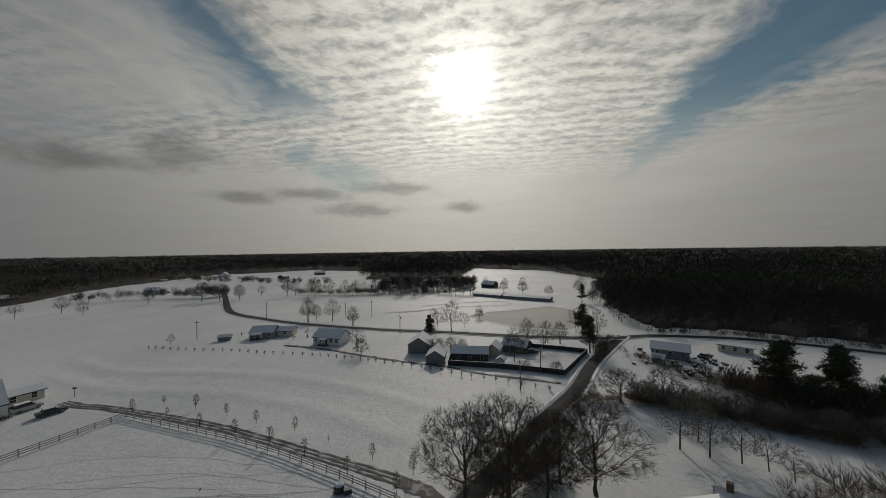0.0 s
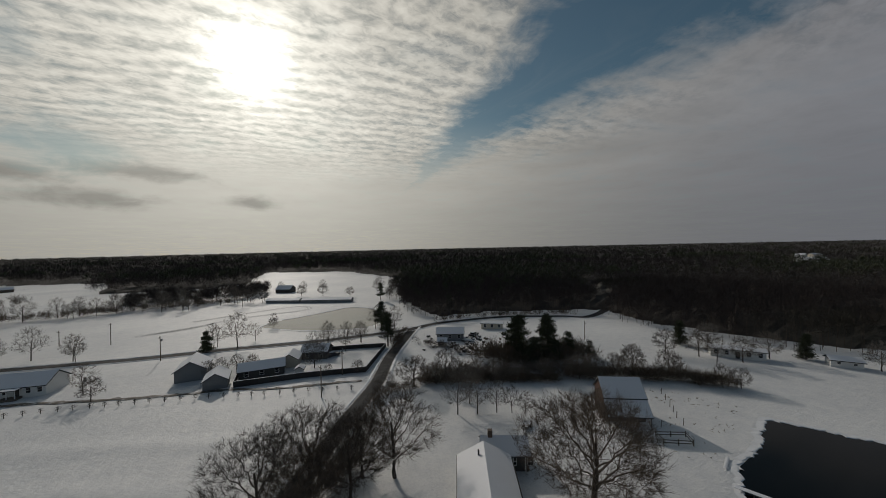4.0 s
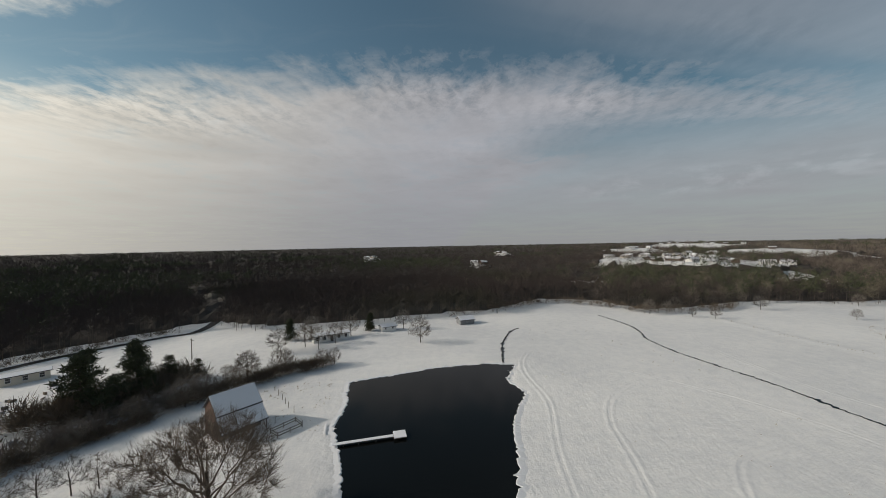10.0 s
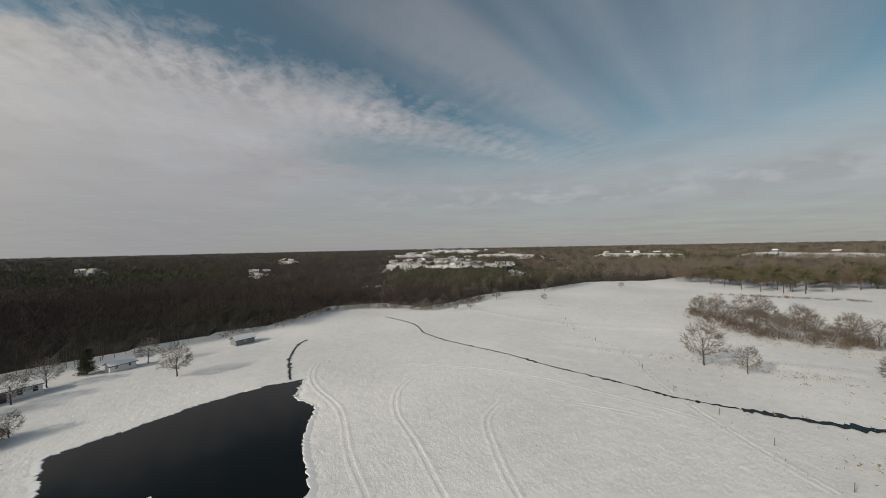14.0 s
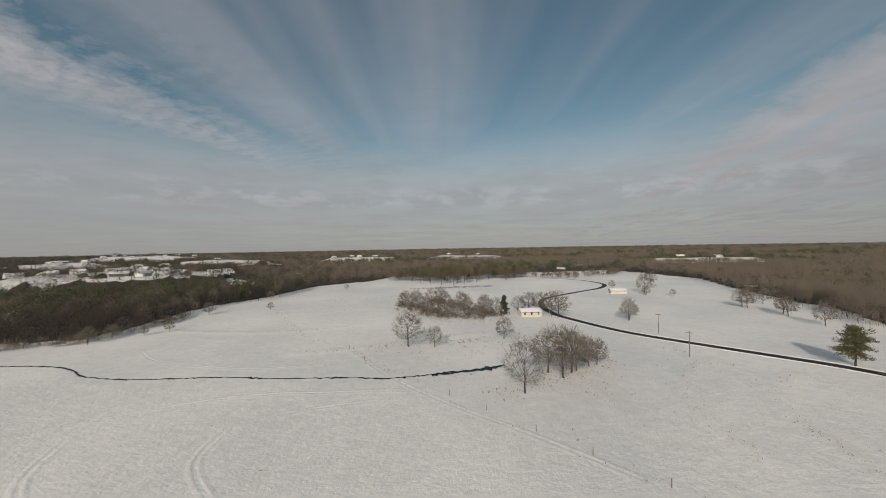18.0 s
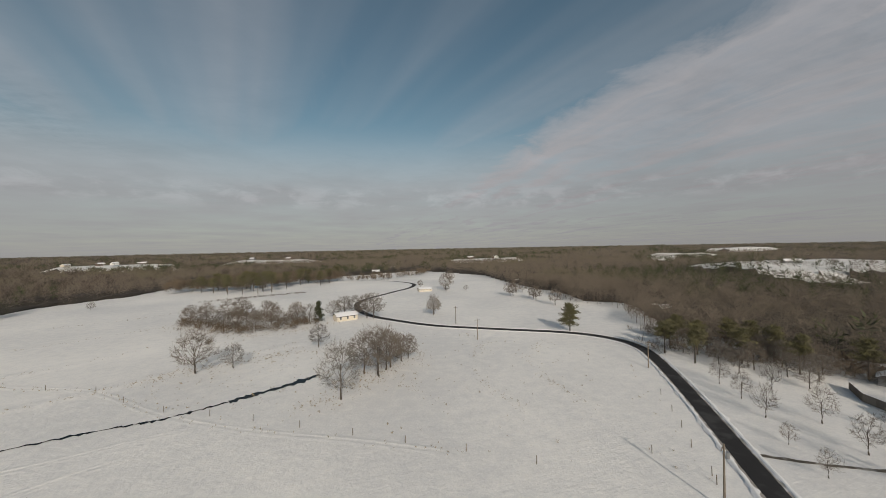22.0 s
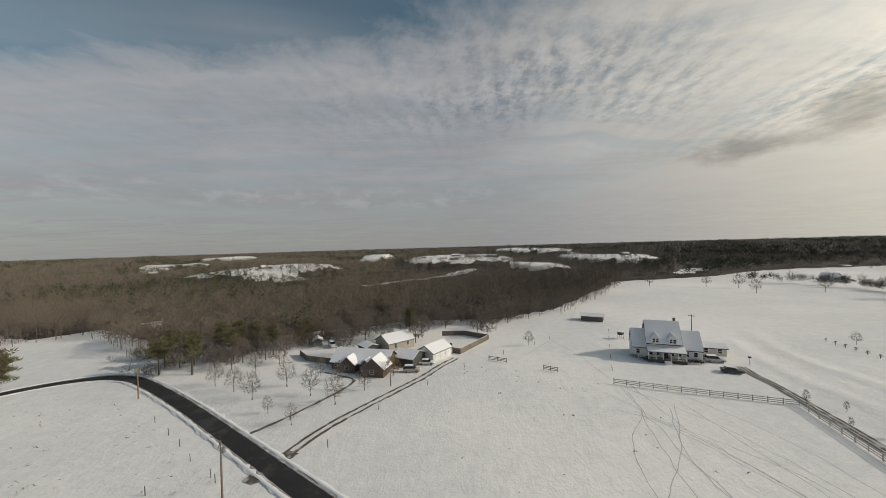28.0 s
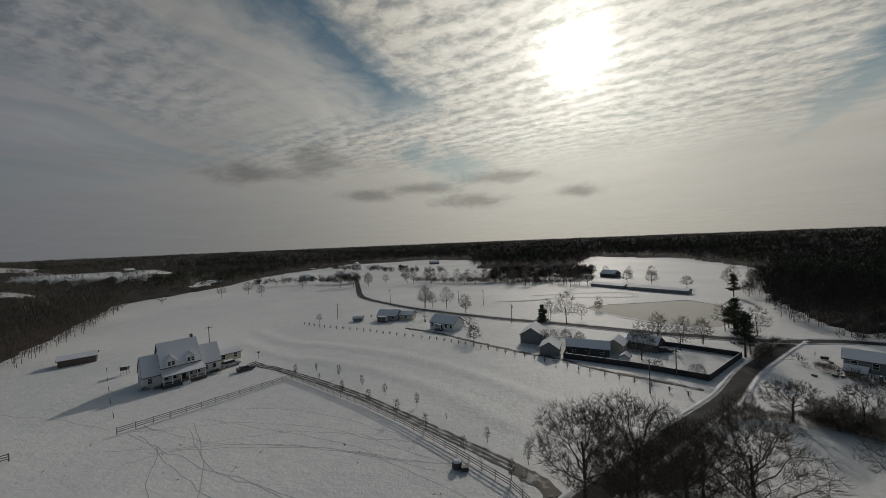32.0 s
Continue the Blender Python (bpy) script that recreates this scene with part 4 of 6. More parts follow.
for i, (x, y, h) in enumerate([(36, -113, 12.4), (27, -114, 7.4), (4, -127, 8.2), (-7, -184, 10.1), (-12, -177, 11), (-17, -171, 12), (-20, -168, 13), (-50, -166, 9), (-87, -256, 14), (-116, -206, 10), (-132, -217, 9), (-123, -189, 9), (136, -171, 4.5), (144, -119, 5), (156, -106, 6), (156, -98, 7), (162, -114, 7), (159, -153, 7), (148, -112, 4), (164, -207, 6), (136, -262, 5), (-110, -312, 11.6), (-85, -248, 6.3), (-74, -286, 6.4), (-100, -246, 4.6), (-117, -204, 9.7), (-121, -183, 9.2), (-121, -164, 9.7),
                                (90, 50, 6.8), (97, 43, 5.5), (87, 53, 5.0), (75, 55, 6.7), (79, 53, 6.1), (21, 103, 8.6), (30, 92, 3.9), (23, 96, 3.0), (-27, 111, 5.8), (-5, 113, 4.8), (-2, 111, 5.5), (2, 116, 4.4), (6, 115, 3.9),
                               (20, 256, 9.8), (47, 270, 8.7), (60, 260, 9.2), (75, 244, 7.5), (17, 167, 4.9), (-158, 242, 12.6), (-170, 241, 14.0), (-126, 18, 7.6), (-131, 15, 6.9), (-136, -29, 10), (-141, 3, 9), (-151, 10, 10), (-133, -45, 11), (-129, -38, 9), (-140, -15, 10), (-138, 22, 9), (-146, 30, 10), (-120, -33, 8), (-117, -63, 9), (-111, -67, 7), (-114.7, -63.5, 7.5), (-115.6, -59, 7), (-111.3, -49.7, 7), (-106, -60, 7.5), (-102, -66, 7), (-108, -54, 6.5), (-104, -48, 6), (-118, -52, 8), (-121, -57, 8), (-100, -60, 6.5), (-109, -74, 8), (-103, -77, 7.5), (-121, -8, 9.5), (-126, -20, 9), (-110, -30, 7), (-128, -6, 9), (-131, -12, 10), (-127, -27, 9), (117, 45, 8), (121, 36, 7.5), (131, 33, 8), (140, 14, 8), (128, 47, 8.5), (112, 52, 8)]):
    again(field, x, y, 37 * i + 11, h / 9.4, "leafless field tree standing in the snow")
pale = bare_tree("pale_tree", "pale-barked leafless tree near the creek pool", 52, 13.5, -2, -81, PALE_TWIG, "creek trees", limbs=9, trunk=0.24, start=0.08, least=0.024, wide=0.78, boughs=90, twigs=650, sprigs=5200)
for i, (x, y, h) in enumerate([(-12, -92, 14.0), (-8.5, -95, 12.0), (-14.5, -96, 11.5), (-16, -97.5, 10.6), (-20, -101, 9.0), (-22.5, -103, 7.7)]):
    again(field, x, y, 80 * i, h / 9.4, "leafless tree in the clump by the creek")
slim = bare_tree("slim_tree", "slender leafless tree with upswept limbs", 61, 9.0, 39.1, 57.4, FIELD_TWIG, "slender trees", limbs=8, trunk=0.15, start=0.14, least=0.02, wide=0.72, boughs=55, twigs=320, sprigs=2000)
for i, (x, y, h) in enumerate([(42.4, 55.2, 8.2), (46.1, 53.5, 6.8), (48.5, 51.6, 5.8), (49.8, 49, 5.2), (51, 42, 4.2), (43.8, 59.6, 6.8), (-65, 165, 11.9), (-62, 167, 8.3), (-54, 166, 11.2), (-41, 155, 7.9), (3, 142, 13.1), (29, 119, 8.8), (33, 114, 8.9), (41, 121, 7.6), (-5, 165, 6.1), (9, 149, 6.6),
                               (-56, 140, 2.9), (-58, 132, 2.5), (-30, 118, 8), (23, 115, 8), (30, 125, 9), (36, 122, 8.5), (41, 122, 8), (53, 138, 10), (49, 113, 9), (6, 112, 5), (18, 173, 6), (-3, 147, 8), (22, 303, 11), (13, 291, 10), (54, 301, 9), (67, 291, 10), (104, 260, 12), (98, 250, 11), (-248, 156, 8), (-234, 187, 9), (-201, 191, 9), (-224, 201, 10), (-199, 231, 10), (-151, 253, 11), (-128, 279, 11), (-102, 128, 4), (-42, 157, 9), (-66, 166, 11), (57, 140, 9), (60, 134, 10), (-145, 244, 11.4), (-140, 264, 8.4), (-119, 262, 14.8), (-115, 266, 10.3), (-100, 266, 14.3), (-89, 266, 14.1), (-78, 271, 11.5), (-69, 270, 11.3), (-49, -164, 10.9), (115, 40, 7.5), (-113, 30, 5), (47, 111, 9)]):
    again(slim, x, y, 51 * i, h / 9.0, "slender leafless tree standing in snow")
south_pine = conifer("pine_tree", "snow-dusted pine of the south grove", 77, 12.0, 7.5, 89, -322, 0.42, 16, "south grove pines", 0.3, OLIVE)
for i, (x, y, h) in enumerate([(76, -309, 11), (65, -305, 12), (54, -305, 11), (45, -311, 13), (36, -331, 12), (26, -354, 13), (8, -344, 11), (-8, -384, 13), (82, -330, 12), (60, -322, 13), (48, -335, 12), (70, -345, 13), (20, -372, 12), (92, -345, 12), (100, -330, 11), (0, -365, 12), (56, -350, 12)]):
    again(south_pine, x, y, 67 * i, h * 1.2 / 12.0)
conifer("cedar_tree", "dark dense cedar beside the lane", 71, 6.8, 4.6, -6, 142, 0.02, 60)
conifer("cedar_tree", "dark cedar by the far trailer", 72, 8.0, 5.0, 126.5, 54, 0.02, 60)
conifer("cedar_tree", "short dark cedar beside a shed", 73, 7.0, 5.0, 138, 27, 0.02, 60)
conifer("pine_tree", "lone green pine at the road bend", 74, 10.2, 7.6, -90, -113, 0.2, 30, loose=0.4, needles=OLIVE)
for i, (x, y, h, w) in enumerate([(71, 73, 12.0, 8), (77, 78, 12.0, 8), (82, 71, 11.0, 8), (90, 78, 10.8, 7), (85, 66, 7.8, 5), (74, 69, 7, 7), (79, 66, 6, 7), (70, 68, 6, 6), (91, 63, 5.4, 4)]):
    conifer("pine_tree", "tall dark pine in the yard thicket", 80 + i, h, w, x, y, 0.12, 22, "thicket pines", 0.42)
for i, (x, y, h) in enumerate([(47, 111, 11.5), (54, 134, 12), (56, 143, 7), (85, 211, 11)]):
    conifer("pine_tree", "dark pine at the road corner", 90 + i, h, 6, x, y, 0.25, 20, "corner pines")
for i, (x, y, h) in enumerate([(-98, -79, 9.2), (-97, -69, 10.5), (-114, -71, 10.6), (-124, -71, 9.1), (-113, -54, 9.8), (-123, -46, 10), (-105, -74, 10), (-108, -64, 9.5), (-118, -62, 10), (-104, -82, 9), (-111, -85, 9.5), (-122, -10, 12.8)]):
    conifer("pine_tree", "pine with a bare lower trunk at the edge of the grove", 100 + i, h, 6.0, x, y, 0.45, 20, "grove pines", 0.35, OLIVE)
bare_tree("spreading_tree", "low wide-crowned leafless tree at the hedgerow's end", 45, 7.4, 38.3, 75, limbs=11, trunk=0.24, start=0.1, least=0.02, wide=1.25, boughs=110, twigs=1000, sprigs=7000)
brush("hedgerow", "dense dark leafless hedgerow behind the orchard", [(41, 75.5), (47.5, 71.6), (55, 67.5), (61, 63), (69, 57.5)], 2.0, 2.3, 1, 330)
brush("bush_row", "tangled bush row beyond the barn", [(74, 57), (80, 52.5), (87, 47), (92.5, 41), (98.5, 32)], 3.4, 3.3, 2, 330)
brush("copse", "brown leafless copse in the south field", [(64, -192), (50, -176), (31, -162), (12, -168), (28, -185), (50, -205)], 11, 3.4, 3, 300)
for i, (x, y, h) in enumerate([(64, -192, 7), (57, -186, 8), (50, -178, 8.5), (44, -172, 8), (37, -166, 9), (30, -162, 8), (22, -164, 8.5), (14, -168, 9), (9, -172, 8), (58, -198, 8), (48, -196, 9), (38, -186, 9), (26, -178, 9), (16, -182, 8), (44, -204, 9), (30, -194, 8), (-2, -178, 8), (66, -202, 7)]):
    again(field, x, y, 91 * i, h * 1.12 / 9.4, "leafless tree of the brown copse")
conifer("cedar_tree", "dark cedar at the end of the copse", 75, 9.5, 5, 5, -172, 0.02, 45)
brush("pond_reeds", "low dark brush round a farm hollow", [(18, -290), (45, -280), (80, -266)], 5, 1.6, 31, 120)
brush("south_grove", "open grove of leafless trees across the south field", [(130, -345), (85, -340), (40, -365), (-5, -378), (40, -400), (100, -390)], 22, 13, 32, 330)
brush("grove_pines", "dark pines among the south grove", [(120, -350), (85, -345), (40, -372), (-5, -385)], 24, 11, 33, 60, NEEDLE)
brush("roadside_trees", "row of leafless trees along the far south road", [(-30, -365), (-60, -372), (-95, -400), (-120, -440)], 14, 9, 34, 70)
brush("wood_edge_scrub", "low brown scrub along the edge of the west wood", [(-113, -98), (-120, -78), (-128, -58), (-134, -38), (-146, -18), (-148, 8), (-156, 40)], 9, 4.5, 35, 330)
brush("wood_edge_scrub", "low brown scrub along the edge of the south-east wood", [(163, -8), (190, -60), (178, -86), (160, -100), (165, -150)], 7, 4.0, 36, 190)
brush("grove_brush", "brown undergrowth behind the brick house", [(-100, -84), (-108, -72), (-118, -58), (-126, -46), (-131, -28)], 9, 3.5, 37, 200)
brush("lane_thicket", "brush along the lane below the woods", [(79, 134), (100, 130), (125, 117), (140, 108)], 3.5, 3.0, 4, 90)
brush("yard_thicket", "dark tangled thicket under the pines", [(67, 79), (71, 73), (76, 70), (84, 68), (90, 66)], 8, 5.5, 5, 300)
brush("field_belt", "dark brush at the foot of the tree belt across the far field", [(-50, 280), (-20, 283), (8, 290), (22, 318), (-20, 325), (-55, 310)], 17, 10, 7, 260, BACKLIT_WOODS)
brush("field_belt", "low brush between the trees of the far belt", [(-120, 275), (-90, 270), (-64, 270), (-27, 267), (3, 266)], 8, 5, 6, 150)
brush("village_trees", "dark trees round the far roadside houses", [(-262, 243), (-236, 252), (-215, 262), (-190, 262), (-170, 268)], 9, 9, 9, 60, BACKLIT_WOODS)
brush("village_trees", "leafless trees between the farthest houses", [(-330, 430), (-270, 400), (-220, 380), (-170, 360), (-120, 350)], 16, 9, 10, 70)
belt = random.Random(17)
for line, count, wide in (([(-103, 268), (-64, 267), (-27, 260), (3, 259), (24, 258)], 26, 6), ([(-45, 285), (-20, 290), (10, 300), (25, 330), (-30, 330)], 26, 14), ([(130, -345), (85, -340), (40, -365), (-5, -378), (40, -400)], 14, 18)):
    pts = curve_points(line, 1.0)
    for _ in range(count):
        p = pts[belt.randrange(len(pts))]
        again(slim, p[0] + belt.gauss(0, wide), p[1] + belt.gauss(0, wide), belt.uniform(0, 360), belt.uniform(0.85, 1.4), "leafless tree of a belt across the far fields")
brush("fence_brush", "low dry brush beside the road corner", [(48, 108), (55, 118), (62, 126)], 2.5, 2.5, 8, 50)

brush("thicket_scrub", "leafless scrub and young trees behind the hedgerow", [(44, 76), (52, 71.5), (60, 67), (68, 62.5), (75, 59)], 4.5, 3.8, 43, 150, TWIG)
brush("yard_brush", "thin brush round the cluttered yard", [(58, 108), (60, 98), (63, 90), (66, 82)], 3.5, 2.6, 44, 60, TWIG)
brush("roadside_brush", "tangled brush between the road and the orchard", [(26, 70), (32, 76), (38, 74)], 3, 2.2, 41, 60)
brush("oak_brush", "leafless saplings under the roadside oaks", [(6, 47), (12, 50), (18, 55)], 2.5, 4.0, 42, 45)
for i, (x, y, h) in enumerate([(46, 72.5, 8.4), (43.5, 73.5, 5.6), (48.5, 70.5, 6.2), (52, 69, 6), (56.5, 66.5, 5), (61, 63.5, 4.8), (33, 78.5, 4.2), (29.5, 76, 3.6), (84, 50, 5.6), (90.3, 50, 7.4), (94.2, 43, 7), (98, 33, 5.2), (99.5, 30, 5), (75, 58, 5), (80, 55, 5.6), (68, 60, 5.2)]):
    again(field, x, y, 71 * i + 5, h / 9.4, "leafless tree in the hedgerow")



def grass(label, outline, count, seed):
    """Dry grass that stands out of the snow inside an outline."""
    rng = np.random.default_rng(seed)
    o = np.array(outline, float)
    lo, hi = o.min(0), o.max(0)
    p = rng.uniform(lo, hi, (count * 3, 2))
    clump = np.sin(p[:, 0] * 0.35) * np.sin(p[:, 1] * 0.31 + 1) + rng.uniform(-0.9, 0.9, len(p)) > 0.1
    p = p[inside(outline, p[:, 0], p[:, 1]) & clump][:count]
    pos = np.concatenate([p, np.zeros((len(p), 1))], 1)
    tri = tufts(pos, rng.uniform(0.12, 0.42, len(p)), rng.uniform(0.15, 0.6, len(p)), 6, rng, 0.0, 0.9, 0.2)
    tagged(piece("dry_grass", clump_mesh("dry_grass", tri), GRASS), label, "grass", kind="stuff")


grass("dry grass tufts poking through the south-west field", [(-50, -30), (-72, -60), (-88, -88), (-86, -102), (-50, -126), (-10, -130), (-6, -66)], 220, 1)
grass("dry grass tufts round the creek trees", [(12, -72), (-20, -84), (-30, -108), (0, -132), (44, -124), (46, -96)], 360, 2)
grass("dry grass on the rough ground by the copse", [(-10, -160), (10, -150), (40, -145), (80, -185), (60, -215), (0, -200)], 280, 3)
grass("dry grass in the pasture before the farmhouse", [(-100, 20), (-78, 40), (-30, 52), (-8, 40), (-40, 0), (-92, 2)], 90, 4)
grass("dry grass along the pond field", [(100, -26), (150, -40), (150, -70), (100, -68), (40, -70), (36, -30)], 110, 5)
grass("weeds on the ground round the barn", [(60, 22), (88, 26), (84, 42), (70, 50), (58, 42)], 140, 6)
grass("weeds along the field edge below the gardens", [(-60, 127), (-10, 106), (30, 88), (29, 84), (-12, 101), (-60, 122)], 120, 7)


def grass_line(label, line, count, spread, seed):
    """Dry grass that marks the crest of an old terrace."""
    rng = np.random.default_rng(seed)
    pts = curve_points(line, 0.5)
    p = pts[rng.integers(0, len(pts), count)] + rng.normal(0, spread, (count, 2))
    pos = np.concatenate([p, np.zeros((count, 1))], 1)
    tri = tufts(pos, rng.uniform(0.15, 0.4, count), rng.uniform(0.15, 0.5, count), 5, rng, 0.0, 0.9, 0.2)
    tagged(piece("dry_grass", tri_mesh("dry_grass", tri), GRASS), label, "grass", kind="stuff")


for i, line in enumerate(TERRACES[2:]):
    grass_line("dry grass along the crest of an old field terrace", line, 110, 0.9, 40 + i)
grass_line("dry grass round the foot of the creek trees", [(2, -80), (-8, -90), (-18, -99), (-26, -106)], 420, 3.0, 60)
grass_line("dry grass at the edge of the copse", [(70, -186), (50, -170), (30, -155), (6, -160), (-6, -175)], 420, 2.5, 61)
grass_line("dry grass below the field trees", [(48, -108), (36, -116), (24, -119), (10, -124)], 320, 2.0, 62)
grass_line("dry grass along the old fence line", [(125, -162), (82, -121), (56, -107.6), (35, -87.5), (17, -74.4), (-20, -52.5)], 160, 0.7, 63)

# ---- paints ----
WHITE = mat("white_siding", (0.72, 0.72, 0.70), 0.55, 0.08, 8.0, 0.6, 0.1)
CREAM = mat("cream_siding", (0.60, 0.55, 0.46), 0.6, 0.1, 8.0, 0.6, 0.1)
BEIGE = mat("beige_metal_siding", (0.36, 0.33, 0.28), 0.6, 0.15, 8.0, 0.6, 0.1)
GREY = mat("grey_siding", (0.20, 0.21, 0.22), 0.7, 0.15, 8.0, 0.6, 0.15)
DARK = mat("dark_siding", (0.07, 0.068, 0.065), 0.75, 0.25, 7.0, 0.5, 0.2)
BRICK = mat("brick_wall", (0.125, 0.092, 0.072), 0.85, 0.25, 12.0, 0.6, 0.3)
REDWOOD = mat("red_barn_boards", (0.105, 0.061, 0.046), 0.8, 0.3, 6.0, 0.5, 0.3)
SHINGLE = mat("roof_shingle", (0.06, 0.06, 0.065), 0.8, 0.3, 8.0, 0.6, 0.3)
GLASS = mat("window_glass", (0.015, 0.018, 0.022), 0.08, 0.3, 1.0, 0.3, 0.0, spec=0.6)
TRIM = mat("white_trim", (0.74, 0.74, 0.73), 0.5, 0.06, 9.0, 0.8, 0.05)
WOOD = mat("weathered_wood", (0.16, 0.135, 0.11), 0.8, 0.3, 9.0, 0.8, 0.25, each=0.2)
PALEWOOD = mat("pale_fence_board", (0.40, 0.38, 0.35), 0.75, 0.2, 9.0, 0.8, 0.2, each=0.15)
DARKWOOD = mat("dark_fence_board", (0.045, 0.042, 0.04), 0.8, 0.3, 8.0, 0.7, 0.2, each=0.2)
TYRE = mat("tyre_rubber", (0.02, 0.02, 0.02), 0.85, 0.2)
STEEL = mat("galvanised_steel", (0.35, 0.36, 0.37), 0.4, 0.15, 9.0, 0.7, 0.1, metal=0.8)

# ---- buildings ----


def window(parent, x, y, z, w, h, face, label=""):
    """A framed window on a wall that faces +y or -y (face 1, -1) or +x, -x (2, -2) of the house."""
    bm = bmesh.new()
    t = 0.07
    for a0, a1, b0, b1 in ((-w / 2 - t, w / 2 + t, h / 2, h / 2 + t), (-w / 2 - t, w / 2 + t, -h / 2 - t, -h / 2), (-w / 2 - t, -w / 2, -h / 2, h / 2), (w / 2, w / 2 + t, -h / 2, h / 2), (-w / 2, w / 2, -0.03, 0.03)):
        box(bm, a0, a1, -0.02, 0.06, b0, b1)
    fr = part("window", bm, TRIM, parent, label)
    part("pane", boxed(-w / 2, w / 2, -0.01, 0.025, -h / 2, h / 2), GLASS, fr)
    turn = {1: 0, -1: 180, 2: -90, -2: 90}[face]
    fr.matrix_local = pose(x, y, z, 0, 0, turn)
    return fr


def gable_roof(parent, w, d, wh, rh, over=0.4, x=0.0, y=0.0, snow=0.12, name="roof", cross=False, slope=None):
    """A pitched roof with its ridge along x (or y when cross), with eaves, and the snow that lies on it."""
    a, b = (w, d) if not cross else (d, w)
    hs = b / 2 + over
    drop = rh * over / (b / 2)
    th = 0.14
    prof = [(-hs, wh - drop), (0, wh + rh), (hs, wh - drop), (hs, wh - drop - th), (0, wh + rh - th), (-hs, wh - drop - th)]
    bm = bmesh.new()
    prism(bm, prof, a + 2 * over, "x")
    roof = part(name, bm, SHINGLE, parent)
    turn = pose(x, y, 0, 0, 0, 90 if cross else 0)
    roof.matrix_local = turn
    hs2 = hs - 0.06
    dz = rh * (hs2) / (b / 2)
    bm = bmesh.new()
    prism(bm, [(-hs2, wh + rh - dz + 0.012), (-hs2 + 0.05, wh + rh - dz + snow), (0, wh + rh + snow + 0.02), (hs2 - 0.05, wh + rh - dz + snow), (hs2, wh + rh - dz + 0.012), (0, wh + rh + 0.012)], a + 2 * over - 0.12, "x")
    part("roof_snow", bm, ROOF_SNOW, roof, "smooth snow lying on the roof")
    return roof


def gable_wall(parent, w, d, wh, rh, material, x=0.0, y=0.0, cross=False, base=-0.3, name="wall"):
    a, b = (w, d) if not cross else (d, w)
    bm = bmesh.new()
    k = 0.16
    prism(bm, [(-b / 2, base), (b / 2, base), (b / 2, wh - k), (0, wh + rh - k), (-b / 2, wh - k)], a, "x")
    ob = part(name, bm, material, parent)
    ob.matrix_local = pose(x, y, 0, 0, 0, 90 if cross else 0)
    return ob


def house(name, label, x, y, turn, w, d, wh, rh, material, wins=(3, 3, 1, 1), door=0, chimney=None, category="house", over=0.4, group=""):
    """A gabled building; wins: windows on the +y, -y, +x and -x walls; door: the wall face that carries the door."""
    t = thing(name, pose(x, y, 0, 0, 0, turn), label, category, group)
    gable_wall(t, w, d, wh, rh, material)
    gable_roof(t, w, d, wh, rh, over)
    ww, hh = (0.9, 1.2) if wh > 2.2 else (0.6, 0.6)
    zz = wh * 0.58
    for face, n in zip((1, -1, 2, -2), wins):
        span = w if abs(face) == 1 else d
        for i in range(n):
            u = (i + 0.5) / n * span - span / 2
            if door == face and n > 1 and i == n // 2:
                continue
            if abs(face) == 1:
                window(t, u, face * (d / 2), zz, ww, hh, face)
            else:
                window(t, face / 2 * w, u, zz, ww, hh, face)
    if door:
        bm = boxed(-0.5, 0.5, 0.0, 0.07, -0.05, 2.02, bevel=0.02)
        dr = part("door", bm, TRIM if material is not WHITE else DARK, t)
        part("door_knob", rod(bmesh.new(), (0.38, 0.06, 1.0), (0.38, 0.13, 1.0), 0.04, 0.03), STEEL, dr)
        fx, fy = {1: (0, d / 2), -1: (0, -d / 2), 2: (w / 2, 0), -2: (-w / 2, 0)}[door]
        dr.matrix_local = pose(fx, fy, 0, 0, 0, {1: 0, -1: 180, 2: -90, -2: 90}[door])
    if chimney is not None:
        ch = part("chimney", boxed(chimney - 0.4, chimney + 0.4, -0.35, 0.35, wh, wh + rh + 0.9, bevel=0.03), BRICK, t)
        part("cap", boxed(chimney - 0.48, chimney + 0.48, -0.43, 0.43, wh + rh + 0.903, wh + rh + 1.0), ROOF_SNOW, ch)
    return t

grey_home = house("house", "low grey house with a snowy roof and carport", -72, 138, 5, 9, 7, 2.6, 1.9, GREY, (3, 3, 1, 1), -1)
def porch(parent, x, y, w, d, h, posts):
    """A small roofed porch before a wall that faces -y."""
    roof = part("porch_roof", boxed(x - w / 2, x + w / 2, y - d, y, h, h + 0.12, bevel=0.02), SHINGLE, parent)
    part("roof_snow", boxed(x - w / 2 + 0.04, x + w / 2 - 0.04, y - d + 0.04, y, h + 0.123, h + 0.24, bevel=0.03), ROOF_SNOW, roof)
    for k in range(posts):
        u = x - w / 2 + 0.15 + k * (w - 0.3) / (posts - 1)
        part("porch_post", boxed(u - 0.07, u + 0.07, y - d + 0.1, y - d + 0.24, -0.1, h), TRIM, parent)
    part("porch_deck", boxed(x - w / 2, x + w / 2, y - d, y - 0.02, -0.1, 0.35), WOOD, parent)


